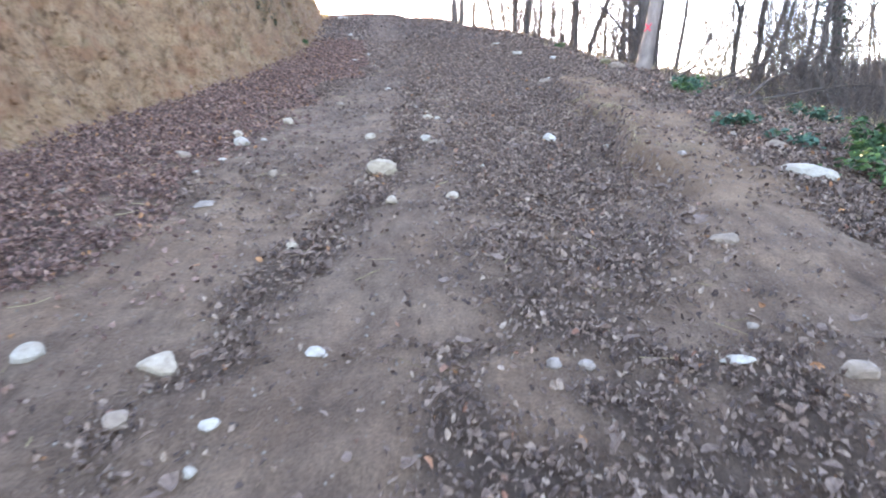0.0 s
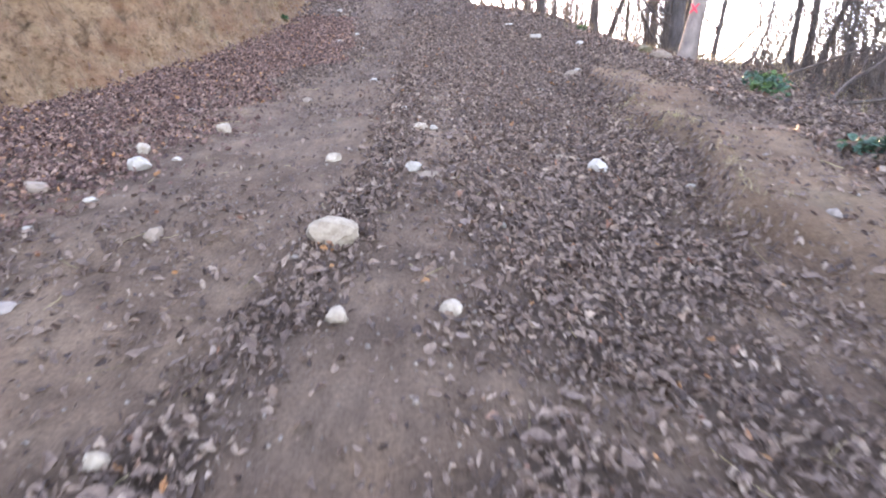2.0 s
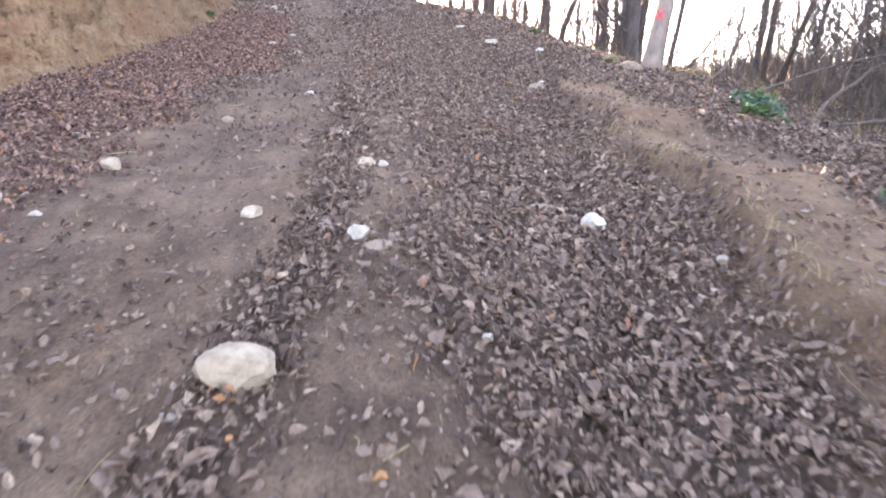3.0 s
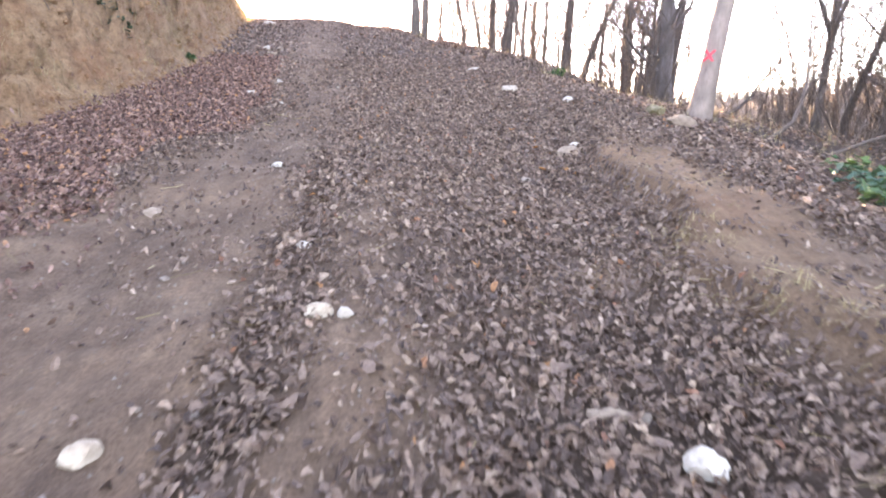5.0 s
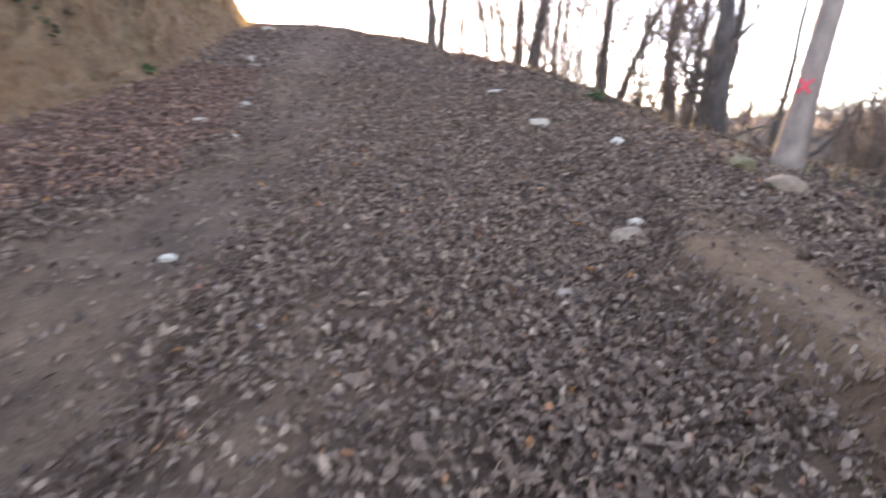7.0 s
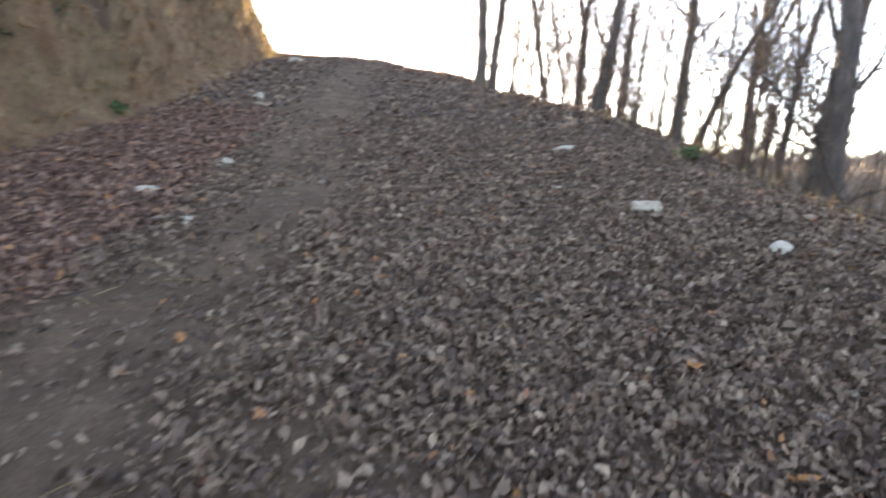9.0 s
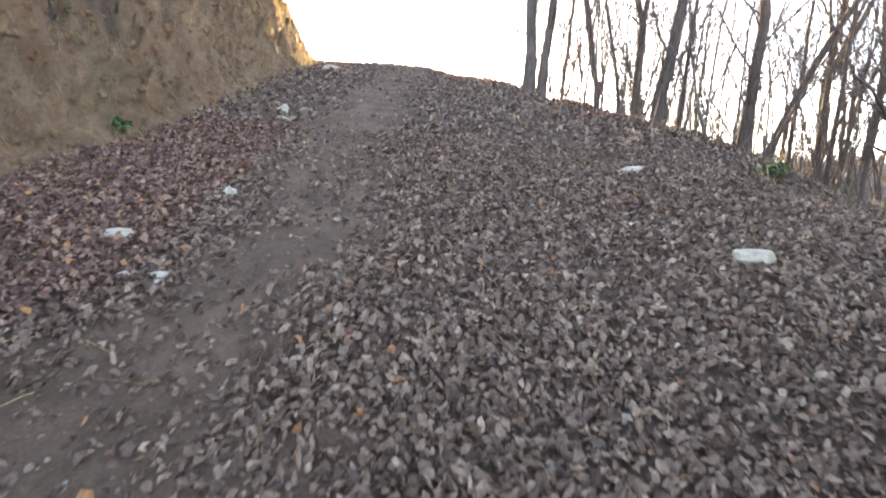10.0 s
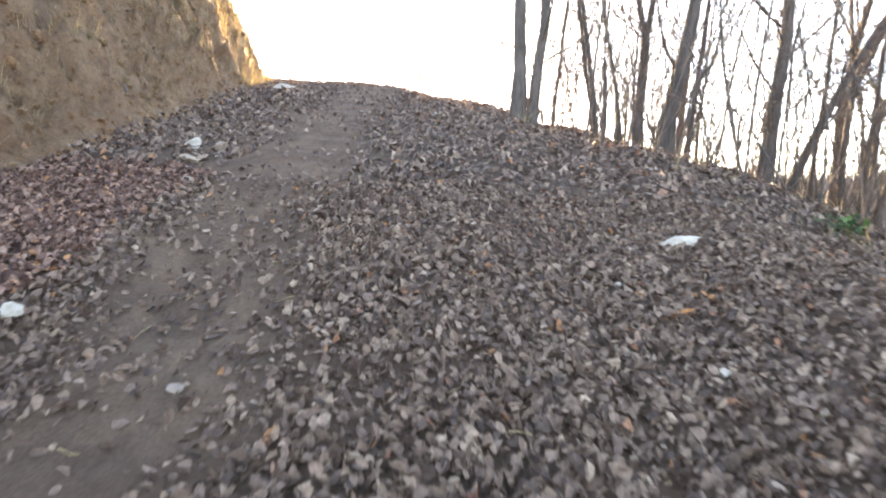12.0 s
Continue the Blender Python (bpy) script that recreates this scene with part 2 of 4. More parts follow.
def height(x, y):
    x, y = np.asarray(x, float), np.asarray(y, float)
    l, r = left_edge(y), right_edge(y)
    z = road_z(np.minimum(y, 110))
    near = np.clip((60 - np.hypot(x, y - 12)) / 30, 0, 1)
    # wheel tracks, the leaf-filled rut and the ridge between
    wob = 0.15 * fractal(x * 0, y, 0.3, 2, 3)
    z = z - 0.06 * bell(x + 1.35 - wob, 0.45) - 0.07 * bell(x - 1.0 - wob, 0.55) + 0.025 * bell(x + 0.1 - wob, 0.4)
    # clay ledge: a ragged little scarp beside the deep rut, flat on top, easing off towards the shoulder
    along = np.clip((y - 4.5) / 2.5, 0, 1) * np.clip((15.5 - y) / 3, 0, 1)
    d = x - ledge_line(y)
    step = np.clip(d / 0.22 + 0.5, 0, 1)
    step = step * step * (3 - 2 * step)
    z = z - along * (0.11 + 0.03 * fractal(x * 0.3, y, 0.5, 2, 9)) * bell(d + 0.55, 0.55) * (1 - step)
    z = z + along * step * (0.06 + 0.05 * fractal(x * 0.6, y, 0.7, 3, 8)) * np.clip((1.9 - d) / 1.1, 0, 1)
    z = z + along * 0.035 * bell(d - 0.16, 0.16)
    z = z + near * (0.035 * fractal(x, y, 0.9, 2, 11) + 0.021 * fractal(x, y, 4.0, 3, 21))
    # shoulder that falls away
    d = np.maximum(x - r + 0.85, 0)
    fall = 0.26 * (np.sqrt(d * d + 0.8) - math.sqrt(0.8)) + 0.05 * np.maximum(d - 9, 0)
    fall = np.minimum(fall, 30) + 0.25 * near * np.clip(d / 3, 0, 1) * fractal(x, y, 0.25, 3, 31)
    z = z - fall
    # cut bank
    d = np.maximum(l - x, 0)
    steep = np.clip(d / 0.5, 0, 1)
    dd = np.maximum(d + steep * (0.15 * fractal(x * 0.9, y, 0.8, 3, 41) + 0.12 * fractal(x * 2.2, y, 2.6, 3, 51)), 0)
    dd = np.maximum(dd + steep * near * (0.07 * fractal(x * 3.5, y, 5.5, 2, 53) - 0.09 * np.clip(fractal(x * 2.5, y, 3.4, 2, 57) - 0.25, 0, 1)), 0)
    rise = np.where(dd < 0.35, 2.6 * dd * dd, 0.3185 + 1.82 * (dd - 0.35))
    top = 2.75 + 0.4 * fractal(x * 0, y, 0.22, 2, 61)
    over = np.maximum(rise - top, 0)
    rise = np.minimum(rise, top) + 0.22 * np.minimum(over, 18)
    z = z + rise + steep * near * 0.11 * fractal(x * 1.6, y, 4.5, 3, 71)
    # far hills across the valley
    far = np.hypot(x, y)
    turn = np.degrees(np.arctan2(x, y))
    hill = np.clip((far - 130) / 190, 0, 1)
    ridge = np.interp(turn, [-180, -60, -20, 0, 12, 22, 30, 40, 60, 120, 180], [20, 22, 4, 2, 5, 7, 9, 16, 28, 26, 20]) * far / 320
    ridge = ridge + 4 * fractal(x, y, 0.012, 3, 81)
    hill = hill * hill * (3 - 2 * hill)
    return z * (1 - hill) + np.where(far > 100, ridge, 0) * hill


def slope(x, y, e=0.04):
    return (height(x + e, y) - height(x - e, y)) / (2 * e), (height(x, y + e) - height(x, y - e)) / (2 * e)


def spread(a, b, first, grow):
    out, step = [a], first
    while out[-1] < b:
        out.append(out[-1] + step)
        step *= grow
    return out


def cover(x, y):
    """How thick the litter lies, 0 to 1."""
    n1, n2 = fractal(x, y, 0.7, 3, 101), fractal(x, y, 2.6, 2, 111)
    shift = 0.2 * fractal(x * 0, y, 0.35, 2, 121)
    main = bell(x - np.interp(y, [0, 3, 7, 10, 14], [0.75, 0.7, 1.08, 1.3, 1.5]) - shift * 0.5, np.interp(y, [0, 6, 9, 12], [0.48, 0.64, 0.72, 0.95])) ** np.interp(y, [4, 9], [0.6, 0.45])
    strip = 0.75 * np.clip((y - 2.3) / 1.2, 0.15, 1) * bell(x - np.interp(y, [2, 4, 6, 8, 10], [-1.35, -1.05, -0.62, -0.46, -0.38]), np.interp(y, [2, 5, 8, 11], [0.35, 0.26, 0.22, 0.35]))
    edge_l = np.clip((-np.interp(y, [3, 9], [2.45, 2.0]) - x + 0.3 * n1 + np.clip((y - 8) * 0.06, 0, 0.35)) / 0.6, 0, 1)
    edge_r = np.clip((x - np.interp(y, [0, 3, 4.2, 6, 8, 12, 15], [2.4, 2.35, 2.6, 2.9, 3.1, 3.2, 2.6]) + 0.3 * n1) / 0.5, 0, 1)
    late = np.clip((y - 9.3 - 1.2 * np.clip((0.8 - x) / 0.5, 0, 1) + 0.9 * n1) / np.where(x < 0.6, 3.6, 2.2), 0, 1)
    off = np.abs(x + 0.12 * n1 - np.interp(y, [6, 9, 12, 14, 16, 17, 20, 28], [-1.1, -1.1, -1.2, -0.95, -0.85, -0.9, -1.65, -2.4]))
    wheel = np.interp(y, [11, 14], [0.96, 0.85]) * bell(np.maximum(off - np.interp(y, [9, 12, 14, 16, 20], [0.6, 0.55, 0.52, 0.38, 0.28]), 0), 0.33) + 0.85 * bell(x - ledge_x(y) - 0.45, 0.45) * np.clip((14.2 - y) / 1.5, 0, 1)
    late = late * np.clip(1 - wheel, 0.1, 1)
    edge_l = edge_l * np.clip(1.1 - wheel, 0.1, 1)
    edge_l = edge_l * np.clip(0.5 + 0.16 * np.abs(x + 1.9) ** 2 + 0.45 * n2 + np.clip((y - 12) / 4, 0, 0.5), 0.25, 1)
    c = np.maximum.reduce([main, strip, 0.9 * edge_l, 0.85 * edge_r, late])
    bare = np.interp(y, [4, 9], [1, 0])
    c = np.clip(c * (1.05 + 0.28 * bare + (0.3 + 0.05 * bare) * n1) + (0.22 + 0.2 * bare) * n2 * np.clip(c * 1.6, 0, 1) - 0.04, 0, 1)
    c = c * (1 - 0.93 * bell(np.maximum(np.abs(x - ledge_line(y) - 0.42) - 0.24, 0), 0.2 + 0.08 * n2) * np.clip((y - 3.5) / 2, 0, 1) * np.clip((14.4 - y) / 1.5, 0, 1))
    worn = np.interp(y, [3, 5.5], [1, 0])
    c = c * (1 - worn * np.clip(0.34 - 1.4 * n1 - 0.7 * n2, 0, 0.85))
    drift = np.clip(bell(x - 1.55, 0.45) * bell(y - 2.7, 0.7) + bell(x + 1.25, 0.3) * bell(y - 2.65, 0.45) + 0.8 * bell(x - 0.62, 0.3) * bell(y - 2.7, 1.3), 0, 1)
    c = np.maximum(c, drift * np.clip(0.6 + 0.8 * n2 + 0.5 * n1, 0, 1) * worn)
    bank = left_edge(y) - x
    return np.where(bank > 0.1, 0.05 * np.clip(1 - 2 * bank, 0, 1), np.maximum(c, 0.035 + 0.1 * np.clip(n1 - 0.15, 0, 1) + 0.06 * np.clip(n2, 0, 1)))


def build_ground():
    rows = [-v for v in spread(3, 1500, 0.4, 1.18)][::-1] + list(np.arange(-2.8, 20, 0.07)) + list(np.arange(20, 36, 0.11)) + spread(36.2, 1800, 0.25, 1.09)
    y = np.array(rows)
    l, r = left_edge(y)[:, None], right_edge(y)[:, None]
    across = np.linspace(0, 1, 125)[None]
    bank = np.array(list(np.arange(2.2, 0, -0.04)))[None]
    left = np.array(spread(2.3, 1500, 0.25, 1.16)[::-1])[None]
    right = np.array(spread(0.08, 1500, 0.1, 1.075))[None]
    x = np.concatenate([l - left, l - bank, l + (r - l) * across, r + right], 1)
    yy = np.repeat(y[:, None], x.shape[1], 1)
    z = height(x, yy)
    ny, nx = x.shape
    idx = np.arange(ny * nx).reshape(ny, nx)
    quads = np.stack([idx[:-1, :-1], idx[:-1, 1:], idx[1:, 1:], idx[1:, :-1]], -1).reshape(-1, 4)
    me = mesh_of("ground", np.stack([x, yy, z], -1).reshape(-1, 3), quads, SOIL, True)
    d = l - x
    clay = np.clip((d + 0.05) / 0.3, 0, 1) * np.clip((3.2 - d) / 1.0, 0, 1)
    litter = np.clip((x - r + 0.6) / 0.8, 0, 1) + np.clip((d - 2.0) / 1.0, 0, 1)
    top = np.clip((d - 0.75 + 0.4 * fractal(x, yy, 1.1, 3, 91)) / 0.6, 0, 1) * np.clip((y[:, None] - 13) / 5, 0, 0.8)
    top = np.maximum(top, 0.4 * np.clip((y[:, None] - 14) / 4, 0, 1) * (d > 0))
    trodden = 0.42 * np.clip((yy - 9.5 + 1.2 * fractal(x, yy, 0.5, 3, 95)) / 4, 0, 1) * (d < 0)
    ledge = bell(np.maximum(np.abs(x - ledge_line(yy) - 0.4) - 0.25, 0), 0.3) * np.clip((yy - 4.5) / 2, 0, 1) * np.clip((15 - yy) / 2, 0, 1)
    clay = np.maximum(clay, 0.38 * ledge)
    clay, litter = clay * (1 - top), np.maximum.reduce([litter, top, trodden * (1 - ledge), 0.85 * np.clip(cover(x, yy) * 1.3 - 0.25, 0, 1) * (d < 0)])
    for key, v in (("clay", clay), ("litter", np.clip(litter, 0, 1))):
        me.attributes.new(key, "FLOAT", "POINT").data.foreach_set("value", np.ascontiguousarray(v, dtype=np.float32).ravel())
    return tagged(new("ground", me), "rutted brown clay forest track rising beside an ochre earth bank", "ground", kind="structure")


def mesh_of(name, verts, faces, mat, smooth=False):
    me = bpy.data.meshes.new(name)
    verts, faces = np.asarray(verts, np.float32), np.asarray(faces, np.int32)
    k = faces.shape[1]
    me.vertices.add(len(verts))
    me.vertices.foreach_set("co", verts.ravel())
    me.loops.add(faces.size)
    me.loops.foreach_set("vertex_index", faces.ravel())
    me.polygons.add(len(faces))
    me.polygons.foreach_set("loop_start", np.arange(0, faces.size, k, dtype=np.int32))
    me.polygons.foreach_set("loop_total", np.full(len(faces), k, np.int32))
    me.update(calc_edges=True)
    me.polygons.foreach_set("use_smooth", np.full(len(faces), smooth))
    me.materials.append(mat)
    return me


class Tubes:
    """Gathers tapered, bent tubes into one mesh."""

    def __init__(self):
        self.v, self.f, self.n = [], [], 0

    def add(self, pts, radii, sides):
        pts = np.asarray(pts, float)
        k = len(pts)
        d = np.gradient(pts, axis=0)
        d /= np.linalg.norm(d, axis=1)[:, None] + 1e-9
        ref = np.array([1.0, 0, 0]) if abs(d[0][2]) > 0.7 else np.array([0, 0, 1.0])
        u = np.cross(d, ref)
        u /= np.linalg.norm(u, axis=1)[:, None] + 1e-9
        w = np.cross(d, u)
        ang = np.arange(sides) * 2 * math.pi / sides
        ring = pts[:, None] + np.asarray(radii)[:, None, None] * (np.cos(ang)[None, :, None] * u[:, None] + np.sin(ang)[None, :, None] * w[:, None])
        idx = np.arange(k * sides).reshape(k, sides) + self.n
        nxt = np.roll(idx, -1, 1)
        self.v.append(ring.reshape(-1, 3))
        self.f.append(np.stack([idx[:-1], nxt[:-1], nxt[1:], idx[1:]], -1).reshape(-1, 4))
        self.n += k * sides

    def mesh(self, name, mat):
        return mesh_of(name, np.concatenate(self.v), np.concatenate(self.f), mat, True)


def part(name, me, parent, label=""):
    ob = new(name, me)
    ob.parent = parent
    return tagged(ob, label)


def z_at(x, y):
    return float(height(x, y))


ground = build_ground()
rng = np.random.default_rng(5)

# ---- leaf litter ----
# one dry leaf: an eight-point rim round two points of midrib, 10 triangles
LEAF_OUT = np.array([(0, -0.5, 0), (-0.24, -0.36, 0), (-0.33, -0.02, 0), (-0.2, 0.33, 0), (0.02, 0.54, 0), (0.23, 0.3, 0), (0.33, -0.05, 0), (0.22, -0.37, 0), (0, -0.2, 0), (0, 0.2, 0)], float)
LEAF_TRI = np.array([(0, 8, 1), (0, 7, 8), (1, 8, 2), (7, 6, 8), (2, 8, 9), (8, 6, 9), (2, 9, 3), (9, 6, 5), (3, 9, 4), (9, 5, 4)])
SMALL_OUT = np.array([(-0.05, -0.5, 0), (-0.32, -0.2, 0), (-0.28, 0.24, 0), (0.06, 0.5, 0), (0.31, 0.16, 0), (0.27, -0.28, 0), (0, 0, 0)], float)
SMALL_TRI = np.array([(0, 6, 1), (1, 6, 2), (2, 6, 3), (3, 6, 4), (4, 6, 5), (5, 6, 0)])
SCRAP_OUT = np.array([(-0.1, -0.5, 0), (-0.38, 0.05, 0), (0.08, 0.48, 0), (0.36, -0.06, 0)], float)
SCRAP_TRI = np.array([(0, 3, 1), (1, 3, 2)])


def leaf_cloud(px, py, pz, gx, gy, size, lift, tilt, out, tri, curl=0.75, turn=None):
    """Many leaves in one array: curled, turned and laid on the land's slope."""
    n = len(px)
    v = np.repeat(out[None], n, 0) + rng.normal(0, 0.05, (n, len(out), 3)) * (1, 1, 0)
    c = rng.normal(curl, curl, (n, 1))
    v[:, :, 2] = c * (v[:, :, 0] ** 2) * 2.4 + rng.normal(0, curl * 0.6, (n, 1)) * (v[:, :, 1] ** 2) + 0.22 * np.abs(v[:, :, 0]) * rng.normal(0, 1, (n, 1)) + rng.normal(0, 0.03, (n, len(out)))
    v[:, :, 0] *= rng.uniform(0.55, 1.15, (n, 1))
    v *= np.asarray(size)[:, None, None]
    for axis in (0, 1):
        t = rng.normal(0, tilt, n)
        co, si = np.cos(t)[:, None], np.sin(t)[:, None]
        p, q = (1, 2) if axis == 0 else (0, 2)
        v[:, :, p], v[:, :, q] = v[:, :, p] * co - v[:, :, q] * si, v[:, :, p] * si + v[:, :, q] * co
    t = rng.uniform(0, 2 * math.pi, n) if turn is None else turn
    co, si = np.cos(t)[:, None], np.sin(t)[:, None]
    x, y = v[:, :, 0] * co - v[:, :, 1] * si, v[:, :, 0] * si + v[:, :, 1] * co
    low = v[:, :, 2].min(1, keepdims=True)
    z = v[:, :, 2] - low * 0.8 + x * np.asarray(gx)[:, None] + y * np.asarray(gy)[:, None] + np.asarray(pz)[:, None] + np.asarray(lift)[:, None]
    verts = np.stack([x + np.asarray(px)[:, None], y + np.asarray(py)[:, None], z], -1).reshape(-1, 3)
    faces = (tri[None] + (np.arange(n) * len(out))[:, None, None]).reshape(-1, 3)
    return verts, faces


def scatter(n, x0, x1, y0, y1, most=1.0):
    x, y = rng.uniform(x0, x1, n), rng.uniform(y0, y1, n)
    k = rng.uniform(0, most, n) < cover(x, y)
    return x[k], y[k]


def lay_leaves(name, label, x, y, size_lo, size_hi, out, tri, tilt=0.35, heap=0.02, split=False, mat=None):
    if split:
        side = x + 0.7 * fractal(x, y, 0.5, 2, 131) < -2.0
        lay_leaves(name, "red-brown dead leaves drifted along the foot of the bank", x[side], y[side], size_lo, size_hi, out, tri, tilt, heap, mat=RED_LEAF)
        x, y = x[~side], y[~side]
    gx, gy = slope(x, y)
    size = size_lo + (size_hi - size_lo) * rng.uniform(0, 1, len(x)) ** 1.4
    size = size * np.interp(y, [2.5, 6], [0.72, 0.92])
    lift = rng.uniform(-0.004, 1, len(x)) ** 2 * heap * cover(x, y) + 0.002
    verts, faces = leaf_cloud(x, y, height(x, y), gx, gy, size, lift, tilt, out, tri)
    return tagged(new(name, mesh_of(name, verts, faces, mat or DRY_LEAF)), label, "leaf litter", kind="stuff")


lay_leaves("leaf_litter", "curled grey-brown dead leaves strewn over the clay track", *scatter(150000, -5.2, 5.2, -1.5, 10.6, 0.72), 0.028, 0.072, LEAF_OUT, LEAF_TRI, 0.72, 0.035, split=True)
lay_leaves("leaf_litter", "brown dead leaves lying thick on the middle of the climb", *scatter(158000, -4.8, 4.8, 10.6, 20.5, 0.8), 0.03, 0.072, SMALL_OUT, SMALL_TRI, 0.62, 0.035, split=True)
lay_leaves("leaf_litter", "broken brown leaf scraps between the larger dead leaves", *scatter(60000, -4.6, 4.6, 1.0, 15, 0.55), 0.012, 0.036, SCRAP_OUT, SCRAP_TRI, 0.6, 0.03)
lay_leaves("leaf_litter", "brown dead leaves covering the upper track and its crest", *scatter(46000, -6.5, 4.5, 20.5, 36), 0.06, 0.11, SCRAP_OUT, SCRAP_TRI, 0.5, 0.03)
lay_leaves("leaf_litter", "brown dead leaves on the wooded slope below the track", *scatter(42000, 3, 15, -3, 36), 0.06, 0.11, SCRAP_OUT, SCRAP_TRI, 0.5, 0.04)


# ---- stones ----
def rock_mesh(name, size, mat, seed, sub=3, cuts=11):
    r = np.random.default_rng(seed)
    bm = bmesh.new()
    bmesh.ops.create_icosphere(bm, subdivisions=sub, radius=1)
    nor = r.normal(0, 1, (cuts, 3))
    nor /= np.linalg.norm(nor, axis=1)[:, None]
    far = r.uniform(0.55, 0.95, cuts)
    for v in bm.verts:
        d = np.array(v.co)
        block = 1 / (np.abs(d) ** 4).sum() ** 0.25
        s = nor @ d
        k = np.min(np.where(s > 0.05, far / np.maximum(s, 0.05), 9))
        k = min(k, 0.62 + 0.38 * block) * (1 + 0.1 * noise.noise(Vector(d * 2.5 + seed)) + 0.05 * noise.noise(Vector(d * 7 + seed)))
        v.co = Vector(d * k) * 0.5
        v.co = Vector((v.co.x * size[0], v.co.y * size[1], v.co.z * size[2]))
    me = bpy.data.meshes.new(name)
    bm.to_mesh(me)
    bm.free()
    me.materials.append(mat)
    return me


def stone(x, y, size, mat=LIME, label="white limestone lump lying on the clay track", turn=0.0, sunk=0.3, seed=0, group="white stones on the track"):
    ob = new("stone", rock_mesh("stone", size, mat, seed or int(1000 + 37 * x + 91 * y) % 9973, 3 if max(size) > 0.13 else 2, 8 if max(size) > 0.2 else 11))
    gx, gy = slope(x, y, 0.1)
    ob.matrix_world = pose(x, y, z_at(x, y) + size[2] * (0.5 - sunk) * 0.9, math.degrees(math.atan(gy)), -math.degrees(math.atan(gx)), turn)
    return tagged(ob, label, "stone", group)


stone(-0.6, 6.44, (0.3, 0.2, 0.2), CREAM, label="large cream limestone block half buried beside a rut", turn=12, sunk=0.22, seed=7)
stone(-2.4, 8.05, (0.21, 0.15, 0.19), label="bright white limestone lump among red-brown leaves", turn=-30)
stone(-2.62, 8.6, (0.15, 0.13, 0.1), CREAM, label="pale yellow limestone lump beside a larger white stone")
stone(-2.22, 8.35, (0.1, 0.07, 0.05), label="small white limestone chip on the track")
stone(-2.12, 9.3, (0.17, 0.13, 0.12), CREAM, label="pale limestone lump at the edge of the leaves")
stone(-0.9, 8.32, (0.15, 0.14, 0.1), CREAM, label="rounded pale limestone on the bare wheel track")
stone(-0.2, 7.78, (0.15, 0.13, 0.09), label="white limestone lump in the leaf strip", turn=40)
stone(-0.09, 7.62, (0.16, 0.1, 0.07), BROWN_STONE, "flat brown stone in the leaf strip", 20)
stone(-0.42, 7.98, (0.11, 0.09, 0.06), GRAVEL, "flat grey stone in the leaf strip", 60)
stone(1.3, 8.3, (0.17, 0.14, 0.15), label="white limestone lump standing in deep leaves", sunk=0.2)
stone(1.06, 8.64, (0.24, 0.08, 0.06), BROWN_STONE, "long flat tan stone among the leaves", 10)
stone(-1.09, 4.68, (0.11, 0.08, 0.09), CREAM, label="small grey-white stone in dark leaves")
stone(-0.44, 5.56, (0.11, 0.13, 0.09), CREAM, label="cream limestone lump on the bare clay")
stone(0.07, 5.6, (0.13, 0.11, 0.08), CREAM, label="off-white limestone lump beside the leaf band")
stone(-1.4, 3.08, (0.25, 0.2, 0.11), CREAM, label="cream and white limestone slab on bare clay", turn=35)
stone(-1.0, 2.57, (0.11, 0.08, 0.06), label="small rounded white stone on the clay")
stone(-1.4, 2.62, (0.13, 0.12, 0.1), BROWN_STONE, "orange-brown stone in blackened leaves", 0)
stone(-2.12, 3.16, (0.2, 0.15, 0.09), label="flat white limestone on the clay edge")
stone(-0.64, 3.13, (0.13, 0.09, 0.04), label="flat white limestone chip pressed into clay", turn=-15, sunk=0.38)
stone(-2.43, 6.6, (0.1, 0.07, 0.05), label="white limestone chip near the bank")
stone(-2.9, 7.45, (0.2, 0.15, 0.1), BROWN_STONE, "brown stone near the foot of the bank", 30)
stone(-3.5, 6.05, (0.22, 0.16, 0.1), BROWN_STONE, "flat brown stone near the foot of the bank", 0)
stone(3.3, 6.05, (0.5, 0.2, 0.16), label="long white limestone boulder at the track edge", turn=-20, sunk=0.25, seed=23)
stone(3.5, 7.12, (0.24, 0.16, 0.1), BROWN_STONE, "tan stone at the track edge", -25)
stone(1.38, 2.98, (0.17, 0.07, 0.05), label="long pale stone lying on grey leaves", turn=-35)
stone(0.51, 3.0, (0.1, 0.08, 0.07), GRAVEL, "grey stone in the leaf band", 20)
stone(0.68, 3.02, (0.12, 0.08, 0.05), GRAVEL, "flat grey stone beside another in leaves", -10)
stone(1.88, 2.86, (0.18, 0.14, 0.1), BROWN_STONE, "rounded brown stone in clay", 0)
stone(1.95, 4.54, (0.22, 0.17, 0.05), BROWN_STONE, "flat tan stone pressed into bare clay", 5, 0.36)
stone(-1.68, 6.57, (0.12, 0.15, 0.12), BROWN_STONE, "orange-brown stone standing on the wheel track", 15)
stone(-2.37, 7.2, (0.12, 0.07, 0.05), label="white limestone chip by the leaves")
stone(-2.06, 5.69, (0.2, 0.13, 0.05), GRAVEL, "flat grey stone in the wheel track", 12, 0.36)
stone(1.82, 7.59, (0.09, 0.07, 0.06), label="small white stone at the rut edge")
stone(3.56, 7.1, (0.12, 0.09, 0.08), label="white limestone piece under the brush")
stone(2.38, 6.7, (0.11, 0.1, 0.07), GRAVEL, "grey stone on the bare clay ledge", 0)
stone(-2.05, 16.4, (0.22, 0.15, 0.1), label="white limestone slab among brown leaves")
stone(-1.58, 16.0, (0.12, 0.1, 0.07), label="pale stone among brown leaves")
